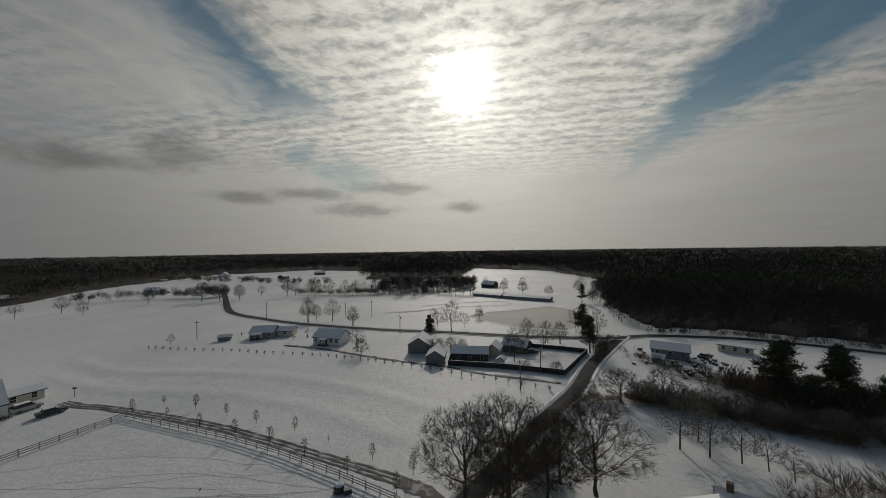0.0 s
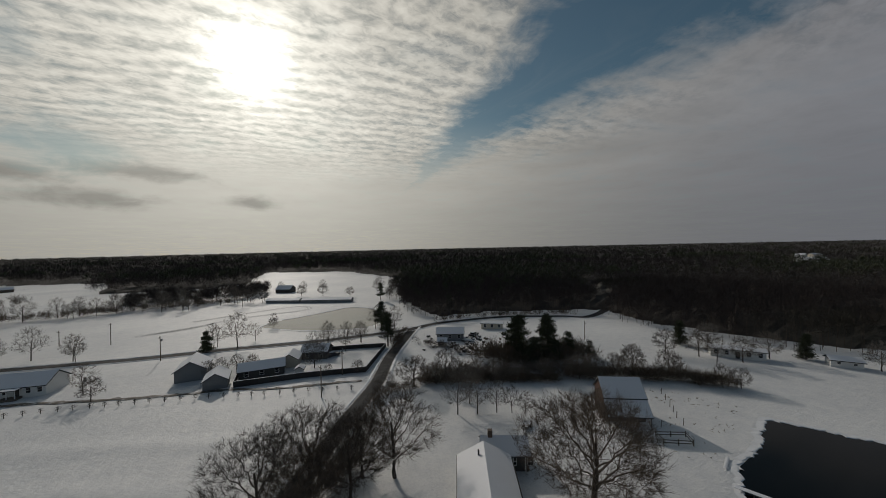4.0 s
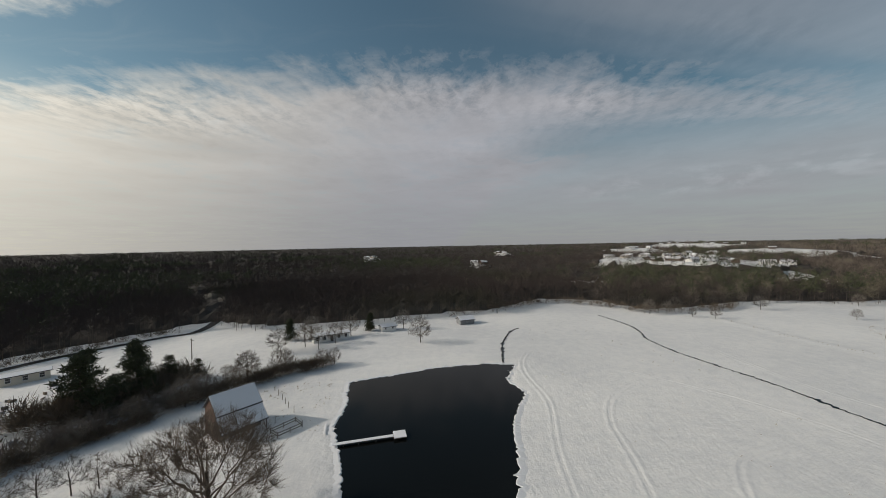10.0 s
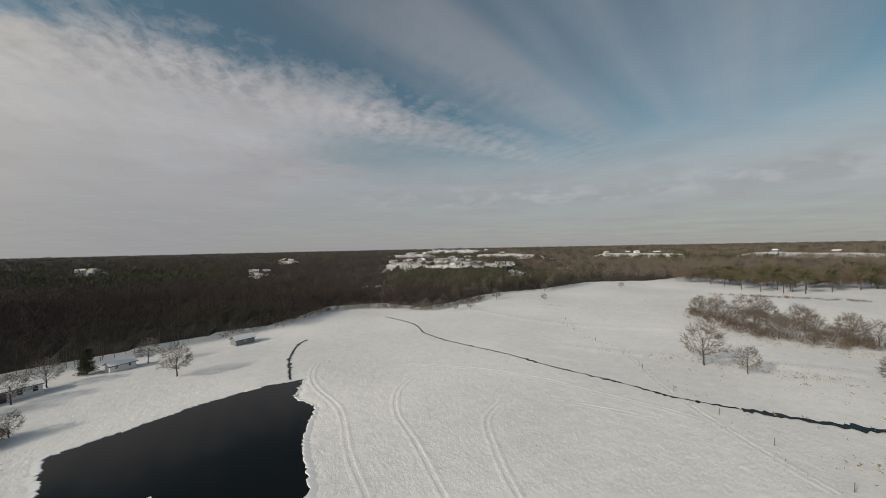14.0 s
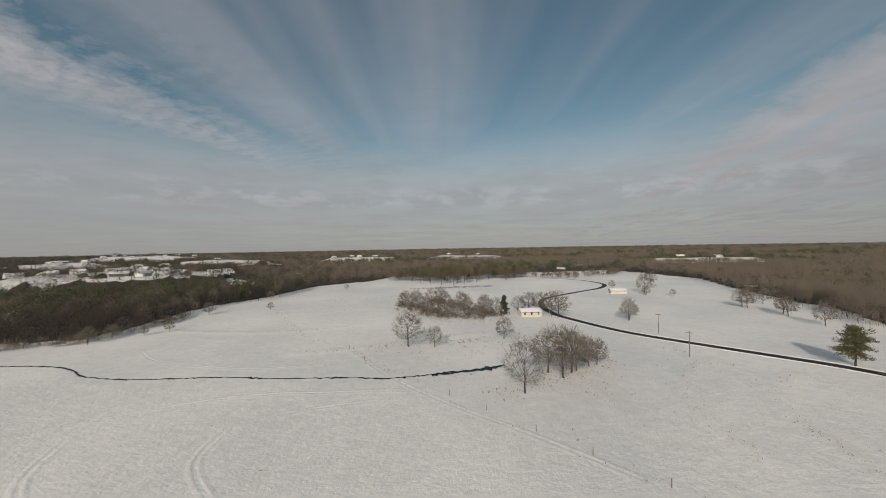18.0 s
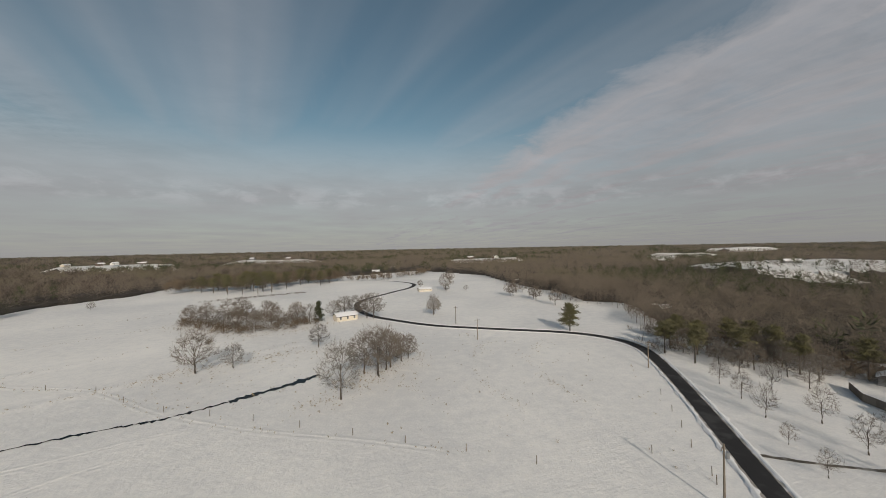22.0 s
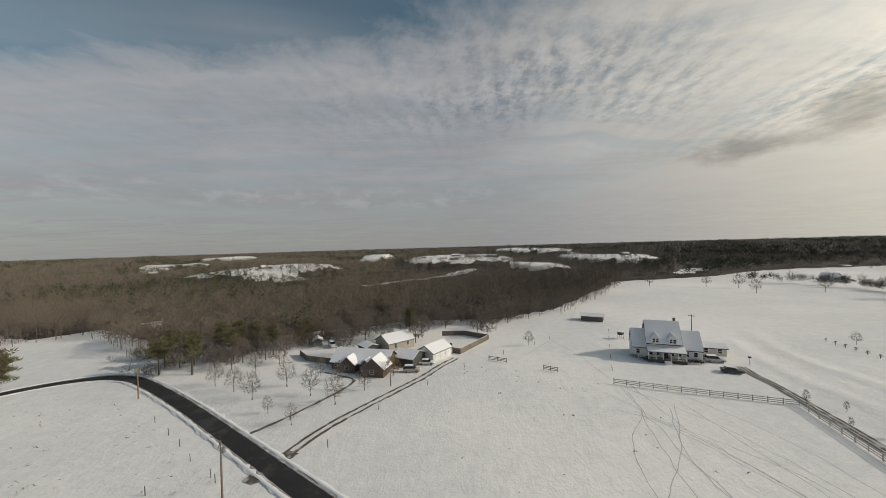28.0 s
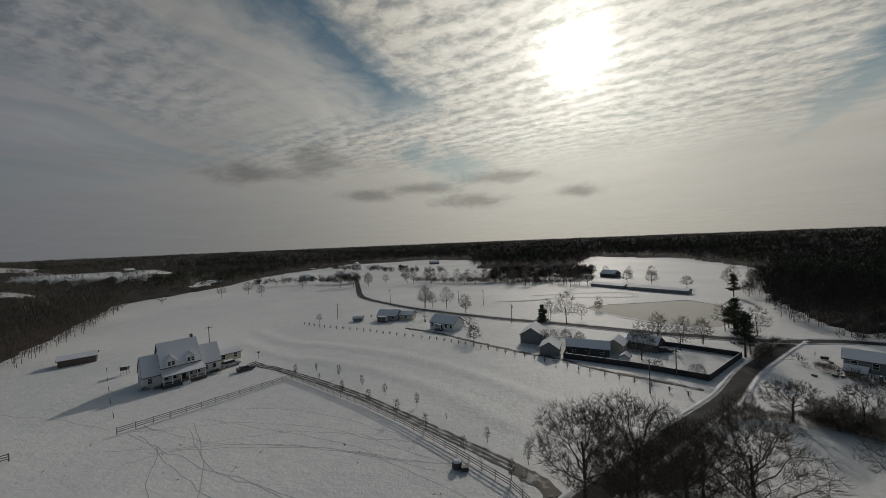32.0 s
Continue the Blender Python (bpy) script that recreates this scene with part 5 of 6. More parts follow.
house("garage", "low white garage joined beside the grey house", -64.5, 141, 5, 6, 5.5, 2.3, 1.2, CREAM, (1, 1, 0, 0))
white_home = house("house", "white single-storey house with a snowy gable roof and dark porch", -42, 128.5, -17, 11, 7.5, 2.7, 2.2, WHITE, (4, 5, 1, 1), -1)
porch(grey_home, -1.5, -3.5, 4.2, 2.4, 2.2, 3)
porch(white_home, -0.6, -3.75, 3.4, 2.0, 2.2, 3)
house("shed", "tiny open shed with a snowy roof", -85, 133, 20, 4, 2.6, 1.7, 0.6, GREY, (0, 0, 0, 0), category="shed")
house("house", "grey gable-fronted house with snow on its roof", -8, 117, 84, 9, 7, 3.0, 2.2, GREY, (2, 2, 0, 0), category="house")
house("garage", "grey gable-fronted garage beside the house", -2.5, 105.5, 84, 6.5, 5.2, 2.3, 1.6, GREY, (0, 0, 0, 0), category="garage")
house("house", "long low dark house inside the fenced yard", 8, 107, -8, 11, 5.5, 2.4, 1.4, DARK, (3, 3, 1, 1))
house("garage", "gable-fronted garage with a snowy roof", 16, 111, 70, 6, 4.6, 2.4, 1.5, CREAM, (0, 0, 0, 0), category="garage")
house("shed", "small white garden hut with a snowy roof", 16.8, 102, 70, 2.2, 1.9, 1.5, 0.6, WHITE, (0, 0, 0, 0), category="hut")
house("house", "dark low house behind the yard trees", 24, 114, -30, 8, 6, 2.5, 1.6, DARK, (2, 2, 1, 1))
house("house", "grey house with clutter heaped in its yard", 69.8, 106.2, -34, 9.7, 6.2, 2.7, 1.5, GREY, (3, 3, 1, 1))
house("shed", "small hut with a snowy gable roof", 62.8, 100.6, -40, 3, 2.6, 1.7, 0.9, CREAM, (0, 0, 0, 0), category="hut")
house("trailer", "long pale trailer home with a flat snowy roof", 92.4, 109, -43, 8.6, 3.6, 2.4, 0.35, CREAM, (3, 3, 0, 0), category="trailer home")
house("trailer", "white trailer home with a snowy roof", 125.5, 39, -61, 12.5, 3.8, 2.5, 0.5, WHITE, (5, 5, 0, 0), -1, category="trailer home")
house("shed", "low white shed beside a cedar", 138, 20, -63, 6, 3.4, 1.9, 0.7, WHITE, (2, 2, 0, 0), category="shed")
house("shed", "grey shed with a snowy roof in the field", 147, -12, -69, 6.5, 4.2, 2.0, 1.1, GREY, (1, 1, 0, 0), category="shed")
house("house", "white farm cottage by the south road", -7, -172, 18, 10, 6.0, 2.3, 1.2, CREAM, (3, 3, 1, 1))
house("house", "small cream house in the far south field", -70, -257, 0, 10, 6, 2.2, 1.0, CREAM, (4, 4, 1, 1))
house("greenhouse", "long low nursery shed with a snowy roof", 32, 245, -37, 22, 6, 1.9, 0.9, GREY, (6, 6, 0, 0), category="shed")
house("greenhouse", "second length of the nursery shed", 55.5, 228.5, -34, 32, 6, 1.9, 0.9, GREY, (8, 8, 0, 0), category="shed")
house("barn", "dark far barn with a snowy gable roof", 41, 305, -38, 12, 9, 3.0, 2.6, DARK, (0, 0, 0, 0), category="barn")
rng_far = random.Random(5)
for i, (x, y) in enumerate([(-326, 511), (-300, 470), (-243, 430), (-222, 418), (-205, 440), (-180, 500), (-255, 300), (-240, 290), (-222, 322), (370, -260), (385, -285), (400, -300), (345, -300), (420, -262), (440, -300), (360, -235), (330, -270), (410, -325),
                           (-470, -230), (-700, 40), (-560, 30), (-600, 90), (-520, 290), (520, -62), (-97, -540), (-60, -470), (60, -440), (0, -455), (1200, -930), (1280, -960), (1350, -930), (1120, -960), (840, -165), (650, -650), (90, -890), (170, -905)]):
    fh = house("far_house", "small distant house with a snowy roof", x, y, rng_far.uniform(0, 180), rng_far.uniform(9, 15), rng_far.uniform(7, 9), 2.8, 2.0, rng_far.choice((WHITE, CREAM, GREY, BRICK)), (3, 3, 1, 1), group="far settlement")
    fh.location.z = float(hill(np.array(x), np.array(y)))
for cx, cy, ax, ay, n in ((400, -285, 100, 55, 17), (900, -520, 80, 22, 5), (1250, -950, 170, 55, 7), (360, -760, 70, 20, 4), (820, -160, 45, 12, 3), (-640, 40, 170, 75, 5), (480, -60, 18, 8, 2), (700, 130, 35, 10, 2), (-300, -620, 60, 20, 3), (560, -420, 40, 16, 3)):
    for _ in range(n):
        x, y = cx + rng_far.uniform(-1, 1) * ax, cy + rng_far.uniform(-1, 1) * ay
        fh = house("far_house", "small pale distant house among trees", x, y, rng_far.uniform(0, 180), rng_far.uniform(9, 14), rng_far.uniform(7, 9), 2.8, 2.0, rng_far.choice((WHITE, CREAM, WHITE, BRICK)), (2, 2, 0, 0), group="far settlement")
        fh.location.z = float(hill(np.array(x), np.array(y)))
# red barn by the pond
barn = thing("barn", pose(65.7, 39.2, 0, 0, 0, -39), "weathered red barn with a snow-covered roof and open lean-to", "barn")
gable_wall(barn, 7.4, 6.0, 4.6, 2.6, REDWOOD)
gable_roof(barn, 7.4, 6.0, 4.6, 2.6, 0.3)
lean = bmesh.new()
prism(lean, [(-5.6, 1.75), (-5.6, 1.9), (-3.02, 4.2), (-3.02, 4.05)], 8.0, "x")
lt = part("lean_to_roof", lean, SHINGLE, barn)
lean = bmesh.new()
prism(lean, [(-5.55, 1.95), (-5.5, 2.06), (-3.03, 4.33), (-3.03, 4.21)], 7.9, "x")
part("roof_snow", lean, ROOF_SNOW, lt, "thick snow on the lean-to roof")
for x in (-3.7, -1.2, 1.2, 3.7):
    part("post", rod(bmesh.new(), (x, -5.3, -0.2), (x, -5.3, 1.95), 0.09, 0.08), WOOD, barn)
part("rear_wall", boxed(-3.7, 3.7, -3.1, -3.02, -0.2, 4.0), WOOD, barn, "dark boards behind the lean-to")
for i in range(13):
    part("board", boxed(-3.76, -3.705, -2.8 + i * 0.43, -2.8 + i * 0.43 + 0.36, -0.1, 4.3 + (3 - abs(-2.8 + i * 0.43 + 0.18)) * 0.75), REDWOOD, barn)
part("barn_door", boxed(-3.82, -3.765, -1.2, 1.2, 0.0, 2.7, bevel=0.02), WOOD, barn)

# white farmhouse with dormers and a porch
farm = thing("farmhouse", pose(-99.1, 65.3, 0, 0, 0, 66.5), "white two-storey farmhouse with dormers, porch and snowy roofs", "house")
gable_wall(farm, 8.2, 8.6, 4.8, 5.3, WHITE)
gable_roof(farm, 8.2, 8.6, 4.8, 5.3, 0.35)
for x, w in ((-6.0, 3.7), (6.7, 5.1)):
    gable_wall(farm, w, 7.2, 3.2, 4.3, WHITE, x=x)
    gable_roof(farm, w - 0.3, 7.2, 3.2, 4.3, 0.3, x=x)
for x in (-2.1, 2.1):
    bm = bmesh.new()
    prism(bm, [(-1.0, 4.4), (1.0, 4.4), (1.0, 6.0), (0, 7.05), (-1.0, 6.0)], 2.6, "y", -3.2)
    dm = part("dormer", bm, WHITE, farm)
    dm.location.x = x
    bm = bmesh.new()
    prism(bm, [(-1.25, 5.85), (0, 7.2), (1.25, 5.85), (1.25, 5.98), (0, 7.36), (-1.25, 5.98)], 3.0, "y", -3.2)
    part("dormer_roof", bm, ROOF_SNOW, dm)
    for u in (-0.42, 0.42):
        fr = window(dm, u, -4.52, 5.35, 0.62, 1.0, -1)
bm = bmesh.new()
prism(bm, [(-7.4, 2.75), (-7.4, 2.9), (-4.2, 3.7), (-4.2, 3.55)], 9.4, "x", 0.2)
pr = part("porch_roof", bm, SHINGLE, farm)
bm = bmesh.new()
prism(bm, [(-7.36, 2.91), (-7.3, 3.03), (-4.2, 3.85), (-4.2, 3.715)], 9.3, "x", 0.2)
part("roof_snow", bm, ROOF_SNOW, pr)
dk = part("porch_deck", boxed(-4.4, 4.8, -7.3, -4.32, -0.1, 0.75), DARK, farm)
for i in range(6):
    x = -4.2 + i * 1.76
    part("porch_post", boxed(x - 0.09, x + 0.09, -7.2, -7.02, 0.75, 2.8), TRIM, farm)
for i in range(5):
    x = -4.2 + i * 1.76
    if i != 2:
        part("railing", box(boxed(x + 0.1, x + 1.66, -7.14, -7.08, 1.45, 1.53), x + 0.1, x + 1.66, -7.14, -7.08, 0.95, 1.0), TRIM, farm)
for i in range(4):
    part("step", boxed(-0.5, 1.2, -7.6 - 0.3 * i, -7.3 - 0.3 * i, -0.1, 0.6 - 0.18 * i), BANK, farm)
for x in (-3.3, -1.6, 1.9, 3.6):
    window(farm, x, -4.3, 1.95, 0.9, 1.4, -1)
part("door", boxed(-0.1, 0.9, -4.37, -4.3, 0.76, 2.78, bevel=0.02), DARK, farm)
for x in (-6.4, 5.6, 7.6):
    window(farm, x, -3.6, 1.8, 0.8, 1.2, -1)
for y in (-2, 0, 2):
    window(farm, 9.25, y, 1.8, 0.8, 1.2, 2)
    window(farm, -7.85, y, 1.8, 0.8, 1.2, -2)
part("chimney", boxed(3.2, 3.8, 0.4, 1.0, 8.5, 11.0, bevel=0.03), BRICK, farm)
house("annex", "low grey outbuilding behind the farmhouse", -99, 80, 66.5, 6.5, 4, 2.3, 0.8, CREAM, (1, 2, 0, 0), category="outbuilding")
for i, (dx, dy) in enumerate(((-5.5, -6.0), (-4.8, -6.6), (5.8, -5.2), (6.8, -5.0), (7.8, -5.2), (-7.9, -4.2))):
    q = Matrix.Translation((-99.1, 65.3, 0)) @ Matrix.Rotation(radians(66.5), 4, "Z") @ Vector((dx, dy, 0))
    brush("shrub", "dark rounded shrub against the farmhouse porch", [(q.x, q.y), (q.x + 0.5, q.y + 0.4)], 0.7, 1.2, 200 + i, 9, DARKWOOD, "shrub", "")

# farmhouse at the foot of the oaks
near_house = thing("farmhouse", pose(28, 34.5, 0, 0, 0, 55.5), "low white farmhouse with snow-covered wings among oaks", "house")
gable_wall(near_house, 14, 7.4, 2.7, 1.9, WHITE)
gable_roof(near_house, 14, 7.4, 2.7, 1.9, 0.4)
gable_wall(near_house, 5.0, 6.8, 2.6, 1.4, DARK, x=10.0, y=-3.4, cross=True, name="wing_wall")
gable_roof(near_house, 5.0, 6.8, 2.6, 1.4, 0.4, x=10.0, y=-3.4, cross=True, name="wing_roof")
for y in (-6.2, -4.4):
    part("porch_post", boxed(7.0, 7.16, y - 0.08, y + 0.08, 0, 2.3), TRIM, near_house)
for x in (-4, -1, 2, 5):
    window(near_house, x, -3.7, 1.6, 0.9, 1.2, -1)
    window(near_house, x, 3.7, 1.6, 0.9, 1.2, 1)
for y in (-7.0, -4.5):
    window(near_house, 7.5, y, 1.5, 0.8, 1.1, -2)
window(near_house, 10.0, -6.8, 1.5, 1.6, 1.2, -1, "pale lit-looking window of the rear wing")
part("chimney", boxed(9.6, 10.3, -1.6, -0.9, 3.2, 5.0, bevel=0.03), BRICK, near_house)
part("vent", rod(bmesh.new(), (4.6, 0.9, 3.6), (4.6, 0.9, 5.0), 0.14, 0.14), SHINGLE, near_house)
part("gutter", boxed(-7.2, 7.2, -4.22, -4.1, 2.3, 2.42), WOOD, near_house)

# brick house with its garages, by the orchard
ranch = thing("ranch_house", pose(-99.3, -21.3, 0, 0, 0, 74), "long brick ranch house with snowy gabled roofs", "house")
gable_wall(ranch, 17, 7.8, 2.2, 2.7, BRICK)
gable_roof(ranch, 17, 7.8, 2.2, 2.7, 0.5)
for x, w, dd, rh in ((-2.5, 4.4, 3.2, 1.9), (2.6, 2.6, 2.6, 1.2), (6.0, 6.4, 5.0, 2.6)):
    gable_wall(ranch, w, dd, 2.2, rh, BRICK, x=x, y=-4.0 - dd / 2 + 1.2, cross=True, name="bay_wall")
    gable_roof(ranch, w, dd, 2.2, rh, 0.35, x=x, y=-4.0 - dd / 2 + 1.6, cross=True, name="bay_roof")
for x in (-7, 0.8):
    window(ranch, x, -3.9, 1.3, 0.8, 1.1, -1)
window(ranch, 6.0, -7.8, 1.3, 1.1, 1.1, -1)
window(ranch, -2.5, -6.0, 1.3, 1.0, 1.0, -1)
bare_tree("ornamental_tree", "small russet-twigged tree beside the brick gable", 66, 5.6, -90.6, -12.2, mat("russet_twigs", (0.24, 0.17, 0.09), 0.85, 0.3, 5.0, 0.4, 0.0), limbs=8, trunk=0.1, start=0.1, least=0.018, wide=0.8, boughs=50, twigs=380, sprigs=3200)
brush("foundation_shrubs", "low dark shrubs along the brick house front", [(-92.5, -24), (-92, -20), (-90.5, -16)], 0.8, 1.1, 67, 26, DARKWOOD, "shrubs")
house("carport", "open carport with a snowy roof beside the brick house", -100.4, -8.6, 62, 6.5, 7, 2.5, 1.5, DARK, (0, 0, 0, 0), category="carport")
gar = house("garage", "white garage with three doors and a snowy roof", -105.2, -1.3, 140, 8.4, 6.2, 2.7, 1.7, WHITE, (0, 0, 1, 1), category="garage")
for i in range(3):
    dr = part("garage_door", boxed(-3.5 + i * 2.5, -1.5 + i * 2.5, -3.26, -3.2, 0, 2.1, bevel=0.02), TRIM, gar)
    for j in range(3):
        part("panel_groove", boxed(-3.45 + i * 2.5, -1.55 + i * 2.5, -3.27, -3.262, 0.5 + j * 0.5, 0.53 + j * 0.5), GREY, dr)
house("workshop", "pale metal workshop with a snowy roof and porch", -117.0, -14.8, 130, 10.0, 8.4, 2.9, 2.1, BEIGE, (1, 2, 1, 1), category="workshop")
house("lean_to", "dark open porch along the workshop", -112.2, -23.0, 40, 5.5, 4, 2.4, 0.7, DARK, (0, 0, 0, 0), category="shed")
house("shed", "low animal shed with a snowy roof", -147, 67, 60, 8.5, 5, 2.0, 0.9, WOOD, (0, 0, 0, 0), category="shed")
house("shed", "small shed with a snowy roof behind the brick house", -123, -43, 20, 4, 3, 2.0, 0.8, GREY, (0, 0, 0, 0), category="shed")

# ---- fences and poles ----


def ground_line(pts, step):
    """Evenly spaced places with headings along a line of straight runs."""
    out = []
    for a, b in zip(pts, pts[1:]):
        a, b = Vector(a), Vector(b)
        n = max(1, round((b - a).length / step))
        for i in range(n):
            out.append((a.lerp(b, i / n), a.lerp(b, (i + 1) / n)))
    return out


def rail_fence(label, pts, step, height, rails, material, group=""):
    runs = ground_line(pts, step)
    f = thing("rail_fence", pose(*pts[0], 0), label, "fence", group)
    o = Vector(pts[0])
    post = boxed(-0.07, 0.07, -0.07, 0.07, -0.3, height + 0.1, bevel=0.015)
    me = bpy.data.meshes.new("post")
    post.to_mesh(me)
    for a, b in runs + [(runs[-1][1], runs[-1][1])]:
        p = piece("post", me, material, f)
        p.location = ((a - o).x, (a - o).y, 0)
    bm = boxed(0, 1, -0.025, 0.025, -0.07, 0.07)
    rail = bpy.data.meshes.new("rail")
    bm.to_mesh(rail)
    for a, b in runs:
        d = b - a
        for k in range(rails):
            p = piece("rail", rail, material, f)
            p.matrix_local = pose((a - o).x, (a - o).y, height * (k + 0.75) / rails, 0, 0, math.degrees(math.atan2(d.y, d.x))) @ Matrix.Diagonal((d.length, 1, 1, 1))
    return f


def board_fence(label, pts, height, material, step=2.4):
    runs = ground_line(pts, step)
    f = thing("board_fence", pose(*pts[0], 0), label, "fence")
    o = Vector(pts[0])
    bm = boxed(0, 1, -0.03, 0.03, -0.2, height)
    panel = bpy.data.meshes.new("panel")
    bm.to_mesh(panel)
    bm = boxed(-0.06, 0.06, -0.06, 0.06, -0.3, height + 0.12, bevel=0.012)
    post = bpy.data.meshes.new("post")
    bm.to_mesh(post)
    bm = boxed(0, 1, -0.07, 0.07, height + 0.003, height + 0.07)
    cap = bpy.data.meshes.new("snow_cap")
    bm.to_mesh(cap)
    for a, b in runs:
        d = b - a
        m = pose((a - o).x, (a - o).y, 0, 0, 0, math.degrees(math.atan2(d.y, d.x)))
        for nm, me, ma in (("panel", panel, material), ("snow_cap", cap, ROOF_SNOW)):
            piece(nm, me, ma, f).matrix_local = m @ Matrix.Diagonal((d.length, 1, 1, 1))
        piece("post", post, material, f).matrix_local = m
    return f


rail_fence("pale three-rail wooden fence round the farmhouse lawn", [(-80.5, 41.5), (-73.5, 56), (-66.5, 71.5), (-54, 67.2), (-40, 62.5), (-28, 57.5), (-16, 51.5), (-7, 46.5), (2, 38)], 2.6, 1.15, 3, PALEWOOD)
rail_fence("short plank gate fence at the pasture", [(-100.3, 14.7), (-97.5, 19.4)], 2.4, 1.2, 3, WOOD)
rail_fence("pair of plank gates in the snow", [(-91, 28), (-89, 31)], 1.7, 1.2, 3, WOOD)
rail_fence("small plank pen beside the barn", [(63, 31), (67, 28), (65, 26), (61.5, 29), (63, 31)], 2.0, 0.9, 2, WOOD)
board_fence("dark board fence round the yard", [(46, 110.5), (39, 101), (32, 91.5), (24, 94.5), (17, 97), (9, 99), (1, 100.8), (4, 121)], 1.5, DARKWOOD)
board_fence("back run of the dark yard fence", [(46, 110.5), (36, 115), (28, 118)], 1.4, DARKWOOD)
board_fence("weathered board fence behind the garage", [(-108.4, 4.4), (-106.8, 6.8), (-114, 12), (-122, 18), (-129, 10), (-129.5, 1.5)], 1.7, WOOD)
board_fence("weathered board fence beside the brick house", [(-101.8, -31.5), (-105.8, -40.5), (-112, -45)], 1.6, WOOD)

stake = thing("stake", pose(-106, 123, 0), "short wooden stake with a leafless vine", "stake", "row of vine stakes")
part("post", rod(bmesh.new(), (0, 0, -0.2), (0, 0, 1.15), 0.07, 0.06), DARKWOOD, stake)
part("crossbar", boxed(-0.3, 0.3, -0.04, 0.04, 0.92, 1.02), DARKWOOD, stake)
rng_v = np.random.default_rng(3)
piece("vine", clump_mesh("vine", tufts(np.zeros((3, 3)) + rng_v.normal(0, 0.12, (3, 3)) * np.array([1, 1, 0]), np.array([1.1, 1.2, 0.9]), np.array([0.6, 0.65, 0.5]), 16, rng_v, 0.1, 0.5, 0.1)), TWIG, stake)
ROW = curve_points([(-106, 123), (-90, 119.5), (-73, 117.5), (-57, 114), (-43, 111.5), (-29, 107.5), (-18, 103), (-4, 97), (7, 91), (16, 86.8), (25, 82)], 2.9)
for i, p in enumerate(ROW[1:]):
    copy_thing(stake, pose(p[0], p[1], 0, 0, 0, 20 + 31 * i % 50))


def pole(x, y, h, turn, arm=True, box_on=False):
    t = thing("utility_pole", pose(x, y, 0, 0, 0, turn), "wooden utility pole standing in the snow", "pole", "utility poles")
    part("shaft", rod(bmesh.new(), (0, 0, -0.3), (0, 0, h), 0.15, 0.10, 8), WOOD, t)
    if arm:
        part("crossarm", boxed(-0.9, 0.9, 0.1, 0.2, h - 0.6, h - 0.46, bevel=0.01), WOOD, t)
        for u in (-0.8, 0.0, 0.8):
            part("insulator", rod(bmesh.new(), (u, 0.15, h - 0.46), (u, 0.15, h - 0.28), 0.05, 0.035), STEEL, t)
    if box_on:
        part("transformer", rod(bmesh.new(), (0.0, -0.38, h - 1.7), (0, -0.38, h - 0.9), 0.22, 0.22, 10), STEEL, t)
    return t


for i, (x, y, h) in enumerate([(-98, 136, 7.0), (-91, 176, 8), (-37, 176, 8.2), (-18, 140, 7.8), (18, 82, 7.4), (26, 93, 6.6), (-53, 185, 6), (-53, -143, 7.6), (-51, -115, 7.6), (-82, -71, 7.4), (-47, -30, 8.4), (-113, 85, 8.6), (107, 76, 6.5), (-84, -12, 4.5)]):
    pole(x, y, h, 35 + 17 * i, i != 13, i in (3, 10))
post = thing("fence_post", pose(-3.5, -64.6, 0), "grey wooden fence post in the field", "post", "field fence posts")
part("shaft", rod(bmesh.new(), (0, 0, -0.2), (0, 0, 1.3), 0.07, 0.06), WOOD, post)
for x, y in [(-21, -52.8), (-12, -58.7), (6, -71), (15, -77), (24, -82.5), (-30, -46), (34, -88), (45, -97), (55, -107), (68, -113), (82, -121), (95, -134), (110, -148), (-49, -42), (-51, -33.5), (-52.3, -35), (-56.5, -41), (-61, -46), (-65, -51), (-70, -57.5),
             (73, 32), (75, 33.5), (77, 35), (79.5, 37), (82, 39), (71, 30), (67, 32), (65, 26), (-59, -19.5), (-72, -13), (-84, -3), (-95, 7), (-105, 20), (-113, 32), (-119, 39), (-89, 45.5), (-98, 49.7), (-107, 54.1), (-116, 58.5), (-126, 63.5)]:
    copy_thing(post, pose(x, y, 0, 2, -3, 30))

# ---- dock ----
dock = thing("dock", pose(58.5, 17, 0, 0, 0, math.degrees(math.atan2(-9, 2))), "narrow snow-covered wooden dock with a square end", "dock")
for i in range(9):
    part("deck_board", boxed(i * 1.0, i * 1.0 + 0.985, -0.42, 0.42, 0.25, 0.33), WOOD, dock)
part("end_platform", boxed(9.0, 11.3, -1.1, 1.35, 0.25, 0.35, bevel=0.02), WOOD, dock)
part("snow_cover", boxed(-1.5, 9.0, -0.40, 0.40, 0.333, 0.42, bevel=0.03), ROOF_SNOW, dock)
part("snow_cover", boxed(9.03, 11.27, -1.07, 1.32, 0.353, 0.44, bevel=0.03), ROOF_SNOW, dock)
for x in (0.5, 3, 6, 9.1, 11.1):
    for y in (-0.4, 0.4):
        part("pile", rod(bmesh.new(), (x, y, -0.9), (x, y, 0.25), 0.07, 0.07), WOOD, dock)
tag(ribbon("plank", [(62, 20.8), (65.5, 21.6)], 0.5, BANK, 0.16, 0.05, 0.03, 1.0), "snowy plank lying on the pond bank", "plank")

# ---- vehicles ----


